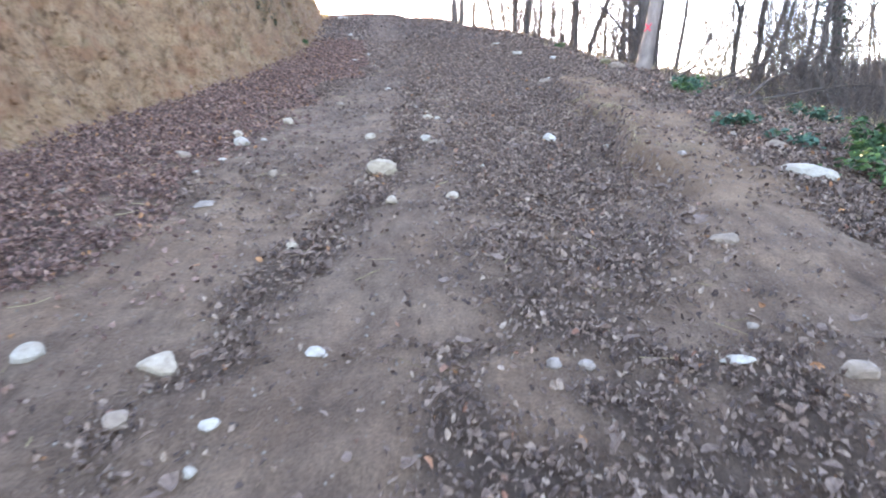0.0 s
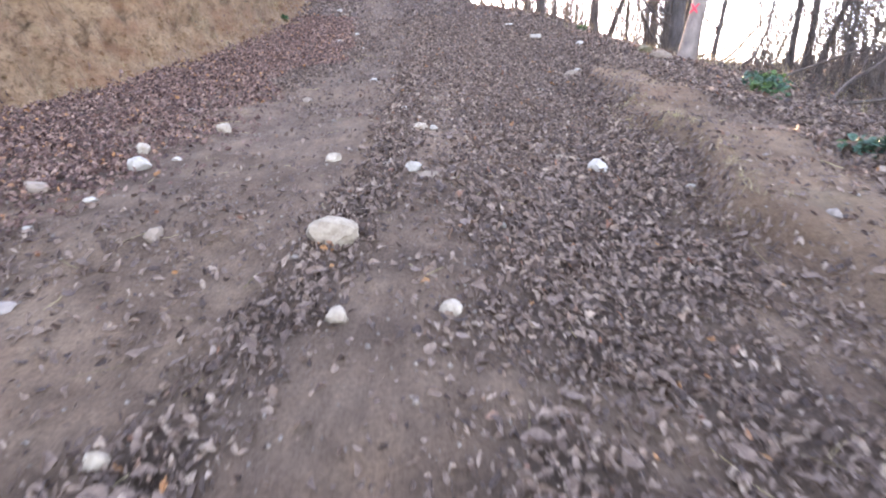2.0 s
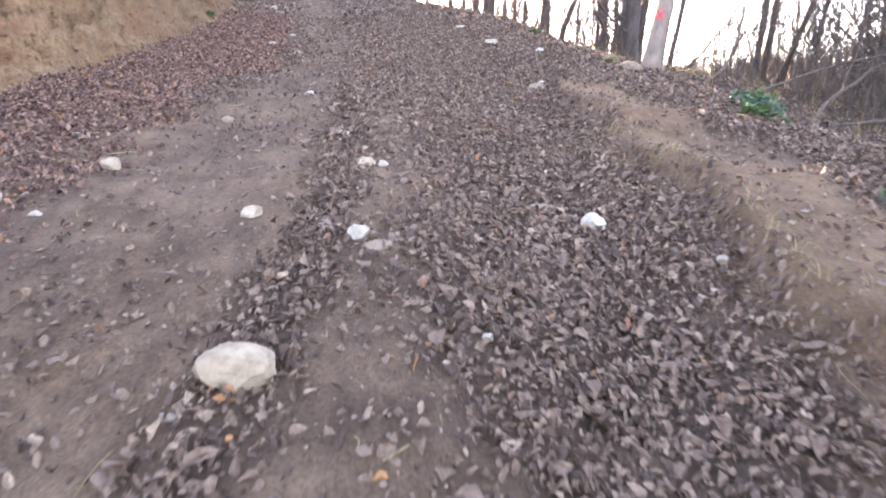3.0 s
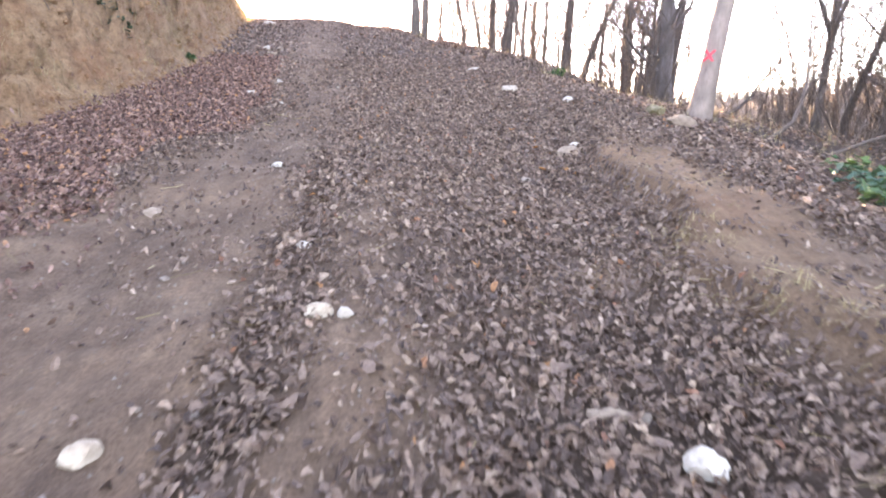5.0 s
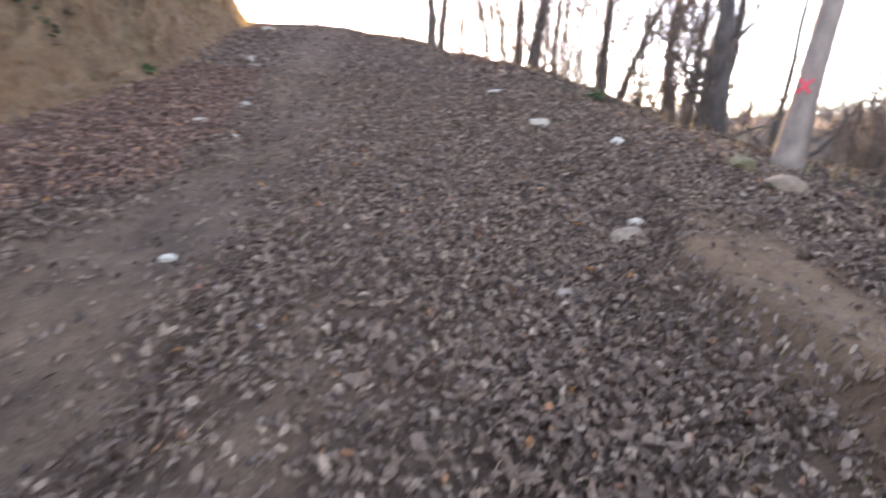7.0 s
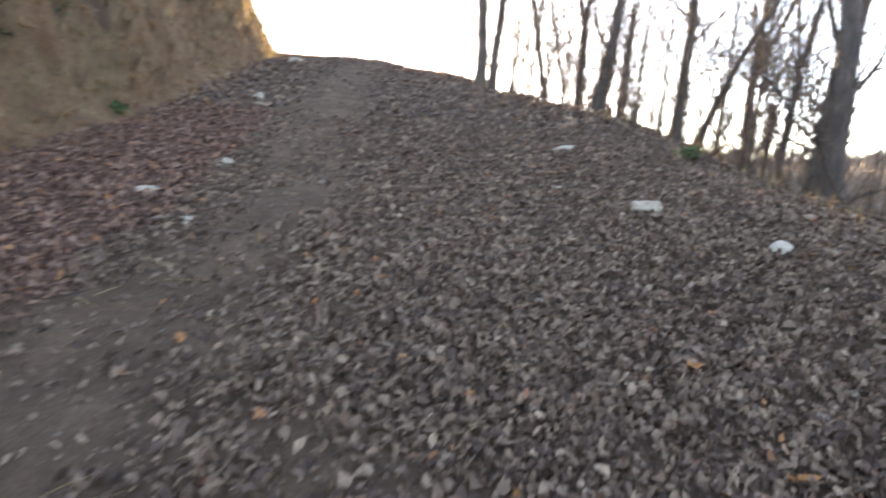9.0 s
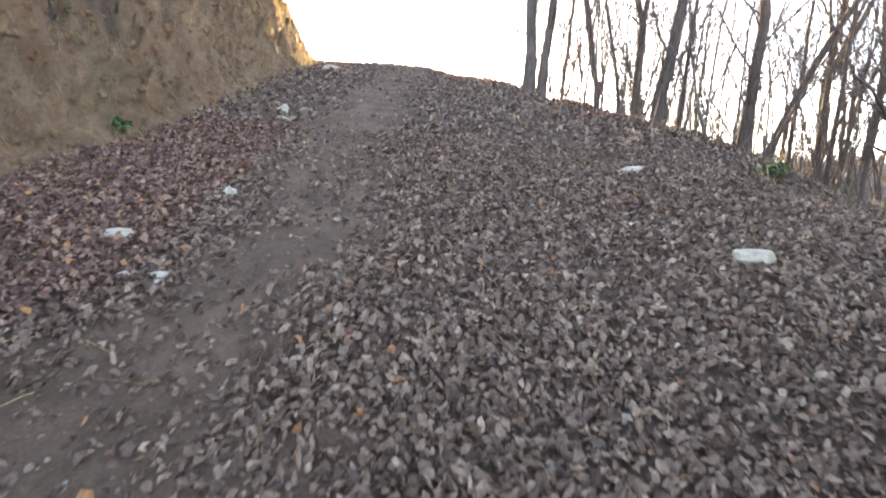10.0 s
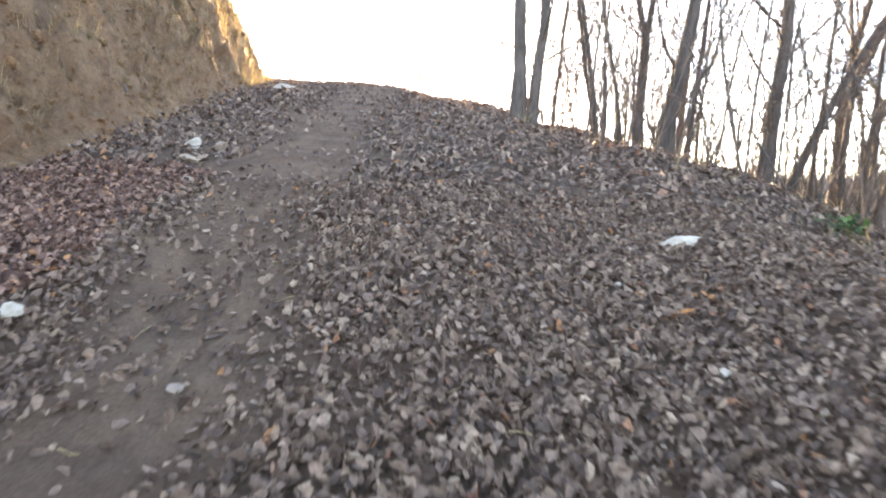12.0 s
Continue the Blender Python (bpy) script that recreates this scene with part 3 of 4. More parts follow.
stone(-1.76, 15.96, (0.09, 0.07, 0.05), label="small white stone in a loose cluster")
stone(-1.53, 15.9, (0.08, 0.08, 0.07), label="small rounded white stone in a loose cluster")
stone(-0.61, 16.18, (0.1, 0.06, 0.05), label="small white stone on the bare wheel track")
stone(1.8, 16.66, (0.24, 0.15, 0.14), label="flat white limestone slab on the leaf carpet", turn=-8, sunk=0.14, seed=33)
stone(2.54, 15.95, (0.17, 0.13, 0.1), label="grey-white limestone lump near the shoulder")
stone(1.75, 15.5, (0.1, 0.08, 0.09), CREAM, label="pale stone sticking up from leaves")
stone(1.67, 15.78, (0.09, 0.08, 0.07), GRAVEL, "grey stone in the leaf carpet", 0)
stone(-1.85, 17.57, (0.12, 0.1, 0.12), label="small upright white stone among leaves", sunk=0.15)
stone(-1.9, 17.42, (0.09, 0.08, 0.06), label="small white stone beside an upright one")
stone(-2.8, 21.36, (0.2, 0.17, 0.17), label="white limestone lump in a small heap")
stone(-2.58, 20.8, (0.24, 0.15, 0.08), CREAM, label="flat cream limestone in a small heap")
stone(-2.5, 21.3, (0.2, 0.16, 0.14), BROWN_STONE, "tan stone in a small heap of stones", 0)
stone(-2.3, 20.19, (0.2, 0.12, 0.06), label="flat white limestone chip on the track")
stone(-3.9, 27.5, (0.5, 0.3, 0.2), label="pale boulder at the foot of the bank near the crest")
stone(1.5, 19.4, (0.3, 0.16, 0.1), label="flat white limestone slab on the leafy shoulder", sunk=0.22)
stone(1.26, 17.64, (0.1, 0.09, 0.08), label="white stone among leaves")
stone(2.1, 13.66, (0.15, 0.13, 0.11), label="pale stone behind a tan one on the rut edge")
stone(1.95, 13.42, (0.26, 0.18, 0.12), BROWN_STONE, "rounded tan stone at the rut edge", 10)
stone(1.38, 12.6, (0.15, 0.12, 0.08), GRAVEL, "blue-grey stone in the leaf carpet", 0)
stone(3.62, 14.46, (0.4, 0.25, 0.2), BROWN_STONE, "mossy tan boulder on the shoulder below a tree", 0)
# mossy root mound at the trees, only shaped with the stone builder
stone(3.55, 15.2, (0.34, 0.26, 0.22), MOSSY_MOUND, "mossy yellow-green root mound below the trees", 20, 0.25)
stone(-0.42, 10.3, (0.13, 0.09, 0.06), label="flat white limestone by the leaf edge")
stone(-0.22, 9.36, (0.16, 0.13, 0.09), CREAM, label="cream limestone lump in leaves", turn=30)
stone(-0.08, 9.36, (0.11, 0.09, 0.06), label="flat grey-white stone beside a cream one")
stone(-1.68, 11.23, (0.14, 0.12, 0.09), BROWN_STONE, "tan stone on the wheel track", 0)
stone(-1.0, 12.6, (0.13, 0.1, 0.07), label="white stone on the bare wheel track")
for k in range(46):
    gx, gy = rng.uniform(-3.6, 3.4), rng.uniform(1.6, 19)
    s = float(rng.uniform(0.035, 0.075))
    stone(gx, gy, (s * 1.3, s, s * 0.7), GRAVEL if k % 6 else LIME, "small grey stone on the track" if k % 6 else "small white stone on the track", float(rng.uniform(0, 180)), 0.3, 500 + k, "small stones on the track")


def gravel():
    n = 8500
    x, y = rng.uniform(-4.2, 3.8, n), rng.uniform(0.8, 15, n)
    k = rng.uniform(0, 1, n) > cover(x, y) * 0.8
    x, y = x[k], y[k]
    bm = bmesh.new()
    bmesh.ops.create_icosphere(bm, subdivisions=1, radius=0.5)
    base = np.array([v.co[:] for v in bm.verts])
    tri = np.array([[v.index for v in f.verts] for f in bm.faces])
    bm.free()
    s = rng.uniform(0.005, 0.028, len(x)) * rng.uniform(0.4, 1, len(x))
    v = base[None] * s[:, None, None] * rng.uniform(0.55, 1.3, (len(x), 1, 3)) * rng.uniform(0.8, 1.2, (len(x), len(base), 1))
    v = v + np.stack([x, y, height(x, y) + s * 0.12], -1)[:, None]
    faces = (tri[None] + (np.arange(len(x)) * len(base))[:, None, None]).reshape(-1, 3)
    tagged(new("gravel", mesh_of("gravel", v.reshape(-1, 3), faces, GRAVEL, True)), "fine grey and tan grit on bare clay", "gravel", kind="stuff")


gravel()


def twig_litter():
    """Short broken sticks and leaf stalks strewn on the track."""
    r = np.random.default_rng(88)
    bits = []
    for _ in range(320):
        x, y = r.uniform(-4, 4), r.uniform(1, 20)
        a, ln = r.uniform(0, math.pi), r.uniform(0.04, 0.24)
        u = np.linspace(-0.5, 0.5, 4) * ln
        px, py = x + math.cos(a) * u + r.normal(0, 0.004, 4), y + math.sin(a) * u + r.normal(0, 0.004, 4)
        bits.append((np.stack([px, py, height(px, py) + 0.02], -1), r.uniform(0.0015, 0.004)))
    t = Tubes()
    for pts, rad in bits:
        t.add(pts, np.full(4, rad), 3)
    tagged(new("twig_litter", t.mesh("twig_litter", STRAW)), "thin broken sticks and stalks among dead leaves", "twigs", kind="stuff")


def clods():
    """Crumbled lumps of clay that stick to the bank and lie at its foot."""
    n = 6500
    y = rng.uniform(3, 30, n)
    x = left_edge(y) - rng.uniform(-0.15, 1.5, n)
    bm = bmesh.new()
    bmesh.ops.create_icosphere(bm, subdivisions=1, radius=0.5)
    base = np.array([v.co[:] for v in bm.verts])
    tri = np.array([[v.index for v in f.verts] for f in bm.faces])
    bm.free()
    s = rng.uniform(0.02, 0.1, n) * rng.uniform(0.3, 1.25, n)
    v = base[None] * s[:, None, None] * rng.uniform(0.5, 1.4, (n, 1, 3)) * rng.uniform(0.75, 1.25, (n, len(base), 1))
    v = v + np.stack([x, y, height(x, y)], -1)[:, None]
    f = (tri[None] + (np.arange(n) * len(base))[:, None, None]).reshape(-1, 3)
    tagged(new("clay_clods", mesh_of("clay_clods", v.reshape(-1, 3), f, CLAY)), "crumbled ochre clay lumps on the earth bank", "clods", kind="stuff")


clods()


twig_litter()


# ---- trees ----
def bent(r, start, way, length, steps, wander, lift=0.0):
    pts, p, d = [np.array(start, float)], np.array(start, float), np.array(way, float)
    for _ in range(steps):
        d = d + r.normal(0, wander, 3) + (0, 0, lift)
        d /= np.linalg.norm(d)
        p = p + d * length / steps
        pts.append(p)
    return np.array(pts)


def branch(tubes, r, start, way, length, radius, depth, sides=5, twigs=None):
    pts = bent(r, start, way, length, (3, 4, 5)[depth], 0.13, 0.05)
    rad = np.linspace(radius, radius * 0.3, len(pts))
    tubes.add(pts, rad, sides)
    if depth == 0:
        return
    for _ in range(int(r.integers(3, 6))):
        k = r.uniform(0.25, 0.98) * (len(pts) - 1)
        i = min(int(k), len(pts) - 2)
        at = pts[i] + (pts[i + 1] - pts[i]) * (k - i)
        d = pts[i + 1] - pts[i]
        d = d / np.linalg.norm(d) * 0.9 + r.normal(0, 0.5, 3) + (0, 0, 0.15)
        branch(tubes if twigs is None else twigs, r, at, d / np.linalg.norm(d), length * r.uniform(0.35, 0.6), max(rad[i] * 0.55, 0.0042), depth - 1, 3)


def tree(x, y, radius, tall=10.0, lean=(0.0, 0.0), fork=0.0, low=1.5, limbs=11, bark=None, seed=1, label="slender bare grey-brown woodland tree", group="bare trees below the track", flare=1.5, bare_foot=False):
    """A bare tree: trunk with root flare, bent by lean (metres sideways a metre up), forks and twiggy limbs."""
    r = np.random.default_rng(seed)
    radius = radius * 0.73
    limbs = int(limbs * 1.8)
    low = low if bare_foot else min(low, 0.9)
    trunk, crown = Tubes(), Tubes()
    n = 14
    h = np.linspace(0, 1, n)
    sway = np.cumsum(r.normal(0, 0.022, (n, 2)), 0) * tall / n * 2.2
    sway -= sway[0]
    z = h * tall
    pts = np.stack([z * lean[0] + sway[:, 0], z * lean[1] + sway[:, 1], z - 0.35 * (h == 0)], -1)
    rad = radius * (1 - 0.78 * h) * (1 + (flare - 1) * np.exp(-z / 0.28))
    stop = n if not fork else max(3, int(n * fork / tall))
    trunk.add(pts[:stop + 1] if fork else pts, rad[:stop + 1] if fork else rad, 10)
    stems = [(pts, rad)]
    if fork:
        stems = []
        for s in (-1, 1):
            d = np.array([s * r.uniform(0.16, 0.4), r.normal(0, 0.2), 1.0])
            q = bent(r, pts[stop] - (0, 0, 0.05), d / np.linalg.norm(d), tall - z[stop], 9, 0.06, 0.03)
            qr = np.linspace(rad[stop] * 0.78, rad[stop] * 0.15, len(q))
            trunk.add(q, qr, 7)
            stems.append((q, qr))
    for k in range(limbs):
        q, qr = stems[k % len(stems)]
        t = r.uniform(0, 1) ** 1.7
        zz = low + (tall - low) * t * 0.95
        i = int(np.clip(np.searchsorted(q[:, 2], zz) - 1, 0, len(q) - 2))
        f = np.clip((zz - q[i][2]) / max(q[i + 1][2] - q[i][2], 1e-3), 0, 1)
        at = q[i] + (q[i + 1] - q[i]) * f
        a = r.uniform(0, 2 * math.pi)
        up = r.uniform(0.35, 1.1)
        d = np.array([math.cos(a), math.sin(a), up])
        branch(crown, r, at, d / np.linalg.norm(d), r.uniform(1.0, 2.8) * (1.15 - 0.5 * t), max(qr[i] * r.uniform(0.14, 0.28), 0.01), 2, 5)
    ob = new("tree")
    ob.location = (x, y, z_at(x, y))
    part("trunk", trunk.mesh("trunk", bark or BARK), ob)
    part("crown", crown.mesh("crown", TWIG if bark is None else bark), ob, "leafless branches and fine twigs")
    return tagged(ob, label, "tree", group)


# trees along the shoulder, with the marked one
marked = tree(4.82, 16.83, 0.215, 11, (0.175, 0.03), 0, 3.2, 9, PALE_BARK, 11, "pale smooth-barked leaning tree with a red painted cross", flare=1.45, bare_foot=True)
tree(6.95, 23.9, 0.29, 13, (-0.05, 0), 0, 1.6, 15, GREY_BARK, 12, "thick straight grey tree with stubby side branches")
tree(5.31, 28.2, 0.19, 12, (-0.01, 0), 0, 2.5, 12, None, 13, "straight dark tree with a reddish trunk")
tree(5.95, 28.9, 0.13, 10, (0.42, 0), 0, 2.2, 10, None, 14, "dark slender tree leaning far out over the slope")
tree(8.86, 33.0, 0.24, 11, (0.03, 0), 3.2, 2.2, 14, None, 15, "dark tree forking low into two stems")
tree(8.21, 29.0, 0.15, 10, (0.03, 0), 2.4, 2.0, 12, None, 16, "dark forked tree with a crooked trunk")
tree(0.48, 25.6, 0.15, 10, (0.01, 0), 0, 2.4, 9, None, 17, "dark twin-stemmed tree on the crest of the track")
tree(0.7, 25.75, 0.12, 10, (0.01, 0), 0, 2.4, 9, None, 18, "slimmer stem of a twin tree on the crest")
tree(2.1, 28.0, 0.075, 8, (-0.22, 0), 0, 1.2, 9, None, 19, "thin sapling leaning back over the track")
tree(2.62, 28.5, 0.065, 8, (-0.2, 0), 0, 1.2, 9, None, 20, "thin sapling leaning over the crest")
tree(3.06, 29.0, 0.15, 10, (0.02, 0), 1.6, 1.5, 13, None, 21, "dark tree forking low into two upright stems")
tree(3.35, 28.0, 0.2, 11, (0.09, 0), 0, 1.8, 12, None, 22, "thick dark trunk on the crest, leaning slightly")
tree(4.02, 29.0, 0.08, 9, (0.02, 0), 0, 1.4, 10, None, 23, "slender bare sapling beside a thicker trunk")
tree(7.01, 30.0, 0.08, 9, (0.01, 0), 0, 1.6, 10, None, 24)
tree(6.6, 24.0, 0.13, 9, (0.06, 0), 2.6, 1.6, 11, None, 25, "crooked dark tree low on the shoulder")
tree(9.58, 21.4, 0.14, 10, (0.05, 0), 3.5, 2.0, 11, None, 26, "dark slender tree below the track")
ivy_tree = tree(9.67, 17.2, 0.2, 10, (-0.02, 0), 0, 3.0, 10, None, 27, "dark trunk wrapped in evergreen ivy below the track")
tree(8.3, 11.5, 0.19, 10, (0.09, 0), 0, 2.4, 11, GREY_BARK, 28, "grey-brown trunk leaning over the brush")
tree(9.15, 13.0, 0.15, 10, (0.07, 0), 0, 2.2, 11, None, 29)
tree(9.56, 15.0, 0.08, 8, (0.1, 0), 0, 1.4, 9, None, 30)
tree(7.5, 18.0, 0.1, 8, (0.05, 0), 1.5, 1.2, 10, None, 31, "multi-stemmed dark shrub tree in the brush")
tree(8.59, 19.0, 0.11, 9, (0.3, 0), 0, 1.6, 10, None, 32, "dark tree leaning out over the slope")
tree(8.73, 18.0, 0.08, 8, (0.12, 0), 0, 1.2, 10, None, 33)
tree(8.56, 16.6, 0.08, 8, (0.1, 0), 0, 1.2, 10, None, 34)
tree(8.17, 15.4, 0.1, 8, (0.16, 0), 0, 1.2, 11, None, 35)
tree(7.55, 22.6, 0.1, 9, (0.12, 0), 0, 1.5, 10, None, 36)
tree(8.7, 31.0, 0.1, 10, (0.06, 0), 3, 1.8, 10, None, 37)
tree(9.7, 32.5, 0.09, 10, (0.14, 0), 0, 1.8, 10, None, 38)
tree(5.6, 36.0, 0.13, 11, (0.04, 0), 0, 2.4, 10, None, 39)
tree(8.1, 10.0, 0.12, 9, (0.06, 0), 0, 1.8, 10, None, 40)
tree(7.85, 26.0, 0.19, 10, (0.12, 0), 0, 1.6, 12, None, 41, "dark trunk leaning out at the foot of the shoulder")
tree(8.06, 31.0, 0.12, 10, (0.02, 0), 3.4, 1.6, 11, None, 42, "dark slender tree forking at head height")
tree(2.2, 29.2, 0.07, 9, (-0.16, 0), 0, 1.2, 9, None, 43, "thin dark stem leaning back over the crest")
tree(1.3, 29.5, 0.06, 8, (0.04, 0), 0, 1.0, 8, None, 44, "thin dark stem on the crest")
tree(7.3, 28.6, 0.09, 10, (0.05, 0), 0, 1.4, 10, None, 45)
kinds = [tree(14 + 3.1 * k, 22 + 2.0 * k, 0.055 + 0.012 * k, 9 + k * 0.6, (0.06 * (k - 2), 0.02), 2.0 + 0.6 * k if k % 2 else 0, 1.3, 8, None, 60 + k, "bare dark tree on the wooded slope", "bare trees on the wooded slope") for k in range(5)]
for k in range(70):
    x = float(rng.uniform(9, 46)) if k > 12 else float(rng.uniform(3, 12))
    y = float(rng.uniform(6, 62)) if k > 12 else float(rng.uniform(32, 50))
    if x - float(right_edge(y)) < 2.0 or (x < 13 and y < 21):
        continue
    copy_thing(kinds[k % 5], pose(x, y, z_at(x, y), float(rng.normal(0, 3)), float(rng.normal(3, 4)), float(rng.uniform(0, 360))))


def paint_cross(parent):
    """Two crossed brush strokes wrapped on the trunk, a finger's breadth wide."""
    h0, r0 = 0.97, 0.158
    verts, faces = [], []
    for s in (-1, 1):
        for k in range(9):
            t = k / 8 - 0.5
            z = h0 + t * 0.17
            a = math.radians(-115) + s * t * 0.85
            for w in (-0.016, 0.016):
                cx = 0.175 * z
                cy = 0.03 * z
                aa = a + w / r0 * 1.1
                verts.append((cx + (r0 + 0.012) * math.cos(aa), cy + (r0 + 0.012) * math.sin(aa), z - s * w * 0.4))
        o = 0 if s < 0 else 18
        faces += [(o + 2 * k, o + 2 * k + 1, o + 2 * k + 3, o + 2 * k + 2) for k in range(8)]
    part("paint_mark", mesh_of("paint_mark", verts, faces, RED_PAINT, True), parent, "red painted cross on the bark")


paint_cross(marked)


def ivy(parent, radius, h0, h1, n, lean):
    z = rng.uniform(h0, h1, n)
    a = rng.uniform(0, 2 * math.pi, n)
    rr = radius * (1 - 0.05 * z) + rng.uniform(0, 0.16, n)
    v, f = leaf_cloud(rr * np.cos(a) + lean * z, rr * np.sin(a), z, np.zeros(n), np.zeros(n), rng.uniform(0.06, 0.12, n), np.zeros(n), 1.1, SMALL_OUT, SMALL_TRI)
    part("ivy", mesh_of("ivy", v, f, IVY_LEAF), parent, "dense dark evergreen ivy leaves")


ivy(ivy_tree, 0.2, 0.2, 7.5, 2600, -0.02)


# ---- brush, brambles and grass ----
def thicket(x, y, wide, tall, stems, seed, label="tangled leafless brown brush", group="brush below the track"):
    r = np.random.default_rng(seed)
    ob = new("shrub")
    ob.location = (x, y, z_at(x, y))
    fine = Tubes()
    for _ in range(stems):
        t = Tubes()
        sx, sy = r.normal(0, wide * 0.4, 2)
        d = np.array([r.normal(0, 0.5), r.normal(0, 0.4), 1.0])
        zb = z_at(x + sx, y + sy) - z_at(x, y) - 0.05
        branch(t, r, (sx, sy, zb), d / np.linalg.norm(d), tall * r.uniform(0.5, 1.1), r.uniform(0.005, 0.012), 1, 4, fine)
        part("stem", t.mesh("stem", TWIG), ob)
    part("crown", fine.mesh("crown", TWIG), ob, "leafless side twigs")
    return tagged(ob, label, "shrub", group)


def coppice(x, y, tall, stems, seed, thick=0.022):
    """Thin upright shoots with fine side twigs."""
    r = np.random.default_rng(seed)
    ob = new("sapling_clump")
    ob.location = (x, y, z_at(x, y))
    fine = Tubes()
    for _ in range(stems):
        t = Tubes()
        sx, sy = r.normal(0, 0.35, 2)
        d = np.array([r.normal(0.06, 0.2), r.normal(0, 0.15), 1.0])
        branch(t, r, (sx, sy, z_at(x + sx, y + sy) - z_at(x, y) - 0.1), d / np.linalg.norm(d), tall * r.uniform(0.6, 1.1), r.uniform(0.4 * thick, thick), 2, 5, fine)
        part("stem", t.mesh("stem", TWIG), ob)
    part("crown", fine.mesh("crown", TWIG), ob, "leafless side twigs")
    return tagged(ob, "thin bare upright saplings with fine twigs", "sapling", "saplings on the slope")


shoots = [coppice(6.0 + k, 26 + 2 * k, 4.5 + 0.5 * (k % 2), 8, 400 + k) for k in range(5)]
for k in range(32):
    y = float(rng.uniform(17, 42)) if k % 3 else float(rng.uniform(7, 20))
    x = float(right_edge(y)) + float(rng.uniform(3.4, 10) if k % 3 else rng.uniform(3.6, 10))
    copy_thing(shoots[k % 5], pose(x, y, z_at(x, y), float(rng.normal(0, 3)), float(rng.normal(3, 4)), float(rng.uniform(0, 360))))
for k in range(36):
    y = float(rng.uniform(28.5, 43))
    x = 0.3 + math.tan(radians(float(rng.uniform(4.5, 21)))) * (y - 12.5)
    copy_thing(shoots[k % 5], pose(x, y, z_at(x, y), float(rng.normal(0, 4)), float(rng.normal(0, 6)), float(rng.uniform(0, 360))))
wands = [coppice(2.2 - 0.7 * k, 24 + 2 * k, 4.2 + 0.4 * (k % 2), 4, 450 + k, 0.023) for k in range(4)]
for k in range(17):
    y = float(rng.uniform(22.5, 32))
    x = float(right_edge(y)) + float(rng.uniform(0.9, 4.5))
    copy_thing(wands[k % 4], pose(x, y, z_at(x, y), float(rng.normal(0, 5)), float(rng.normal(0, 7)), float(rng.uniform(0, 360))) @ Matrix.Scale(float(rng.uniform(0.8, 1.15)), 4))
for k, (x, y) in enumerate(((6.3, 16.6), (7.0, 18.2), (7.7, 17.2), (6.6, 14.9), (8.2, 19.4), (7.4, 15.6))):
    copy_thing(shoots[k % 5], pose(x, y, z_at(x, y), float(rng.normal(0, 6)), 14 + float(rng.normal(0, 8)), float(rng.uniform(0, 360))) @ Matrix.Scale(0.62 + 0.08 * (k % 3), 4))
bushes = [thicket(6.3 + 0.8 * k, 9 + 2.3 * k, 0.9, 1.7 + 0.2 * (k % 3), 14, 200 + k) for k in range(6)]
for k in range(80):
    y = float(rng.uniform(5, 44))
    x = float(right_edge(y)) + float(rng.uniform(2.4, 14) if y < 16 else rng.uniform(5.0, 16))
    if 4.0 < x < 5.8 and 13 < y < 17.5:
        continue
    ob = copy_thing(bushes[k % 6], pose(x, y, z_at(x, y), 0, float(rng.normal(6, 6)), float(rng.uniform(0, 360))))
for k in range(13):
    y = float(rng.uniform(12, 20))
    x = float(rng.uniform(6.2, 9.0))
    copy_thing(bushes[k % 6], pose(x, y, z_at(x, y), float(rng.normal(0, 8)), float(rng.normal(12, 10)), float(rng.uniform(0, 360))) @ Matrix.Scale(float(rng.uniform(1.05, 1.45)), 4))
for k in range(16):
    y = float(rng.uniform(9, 21))
    x = float(rng.uniform(6.0, 11.5))
    copy_thing(bushes[k % 6], pose(x, y, z_at(x, y), float(rng.normal(0, 6)), float(rng.normal(6, 8)), float(rng.uniform(0, 360))) @ Matrix.Scale(float(rng.uniform(0.8, 1.15)), 4))
for k, (x, y, h) in enumerate(((-4.6, 37, 2.2), (-3.4, 36, 1.5), (-1.2, 35, 1.8), (-5.6, 38, 2.6), (0.6, 33, 2.0), (-6.2, 30.5, 1.4))):
    coppice(x, y, h * 1.1, 5, 300 + k)


def fallen(x, y, length, turn, up, radius, seed, label):
    r = np.random.default_rng(seed)
    d = np.array((math.cos(radians(turn)) * math.cos(radians(up)), math.sin(radians(turn)) * math.cos(radians(up)), math.sin(radians(up))))
    ob = new("fallen_branch")
    ob.location = (x, y, z_at(x, y))
    pts = bent(r, (0, 0, 0.02), d, length, 8, 0.12)
    if up < 5:
        pts[:, 2] = height(x + pts[:, 0], y + pts[:, 1]) - z_at(x, y) + 0.015
    t = Tubes()
    t.add(pts, np.linspace(radius, radius * 0.35, len(pts)), 6)
    part("stem", t.mesh("stem", TWIG), ob)
    for k in range(5 if up > 5 else 2):
        i = int(r.integers(2, 8))
        w = d * 0.8 + r.normal(0, 0.45, 3) + (0, 0, 0.2 if up > 5 else -0.1)
        t = Tubes()
        t.add(bent(r, pts[i], w / np.linalg.norm(w), length * r.uniform(0.2, 0.45), 4, 0.12), np.linspace(radius * 0.4, radius * 0.12, 5), 4)
        part("side_twig", t.mesh("side_twig", TWIG), ob)
    tagged(ob, label, "branch", "dead branches below the track")


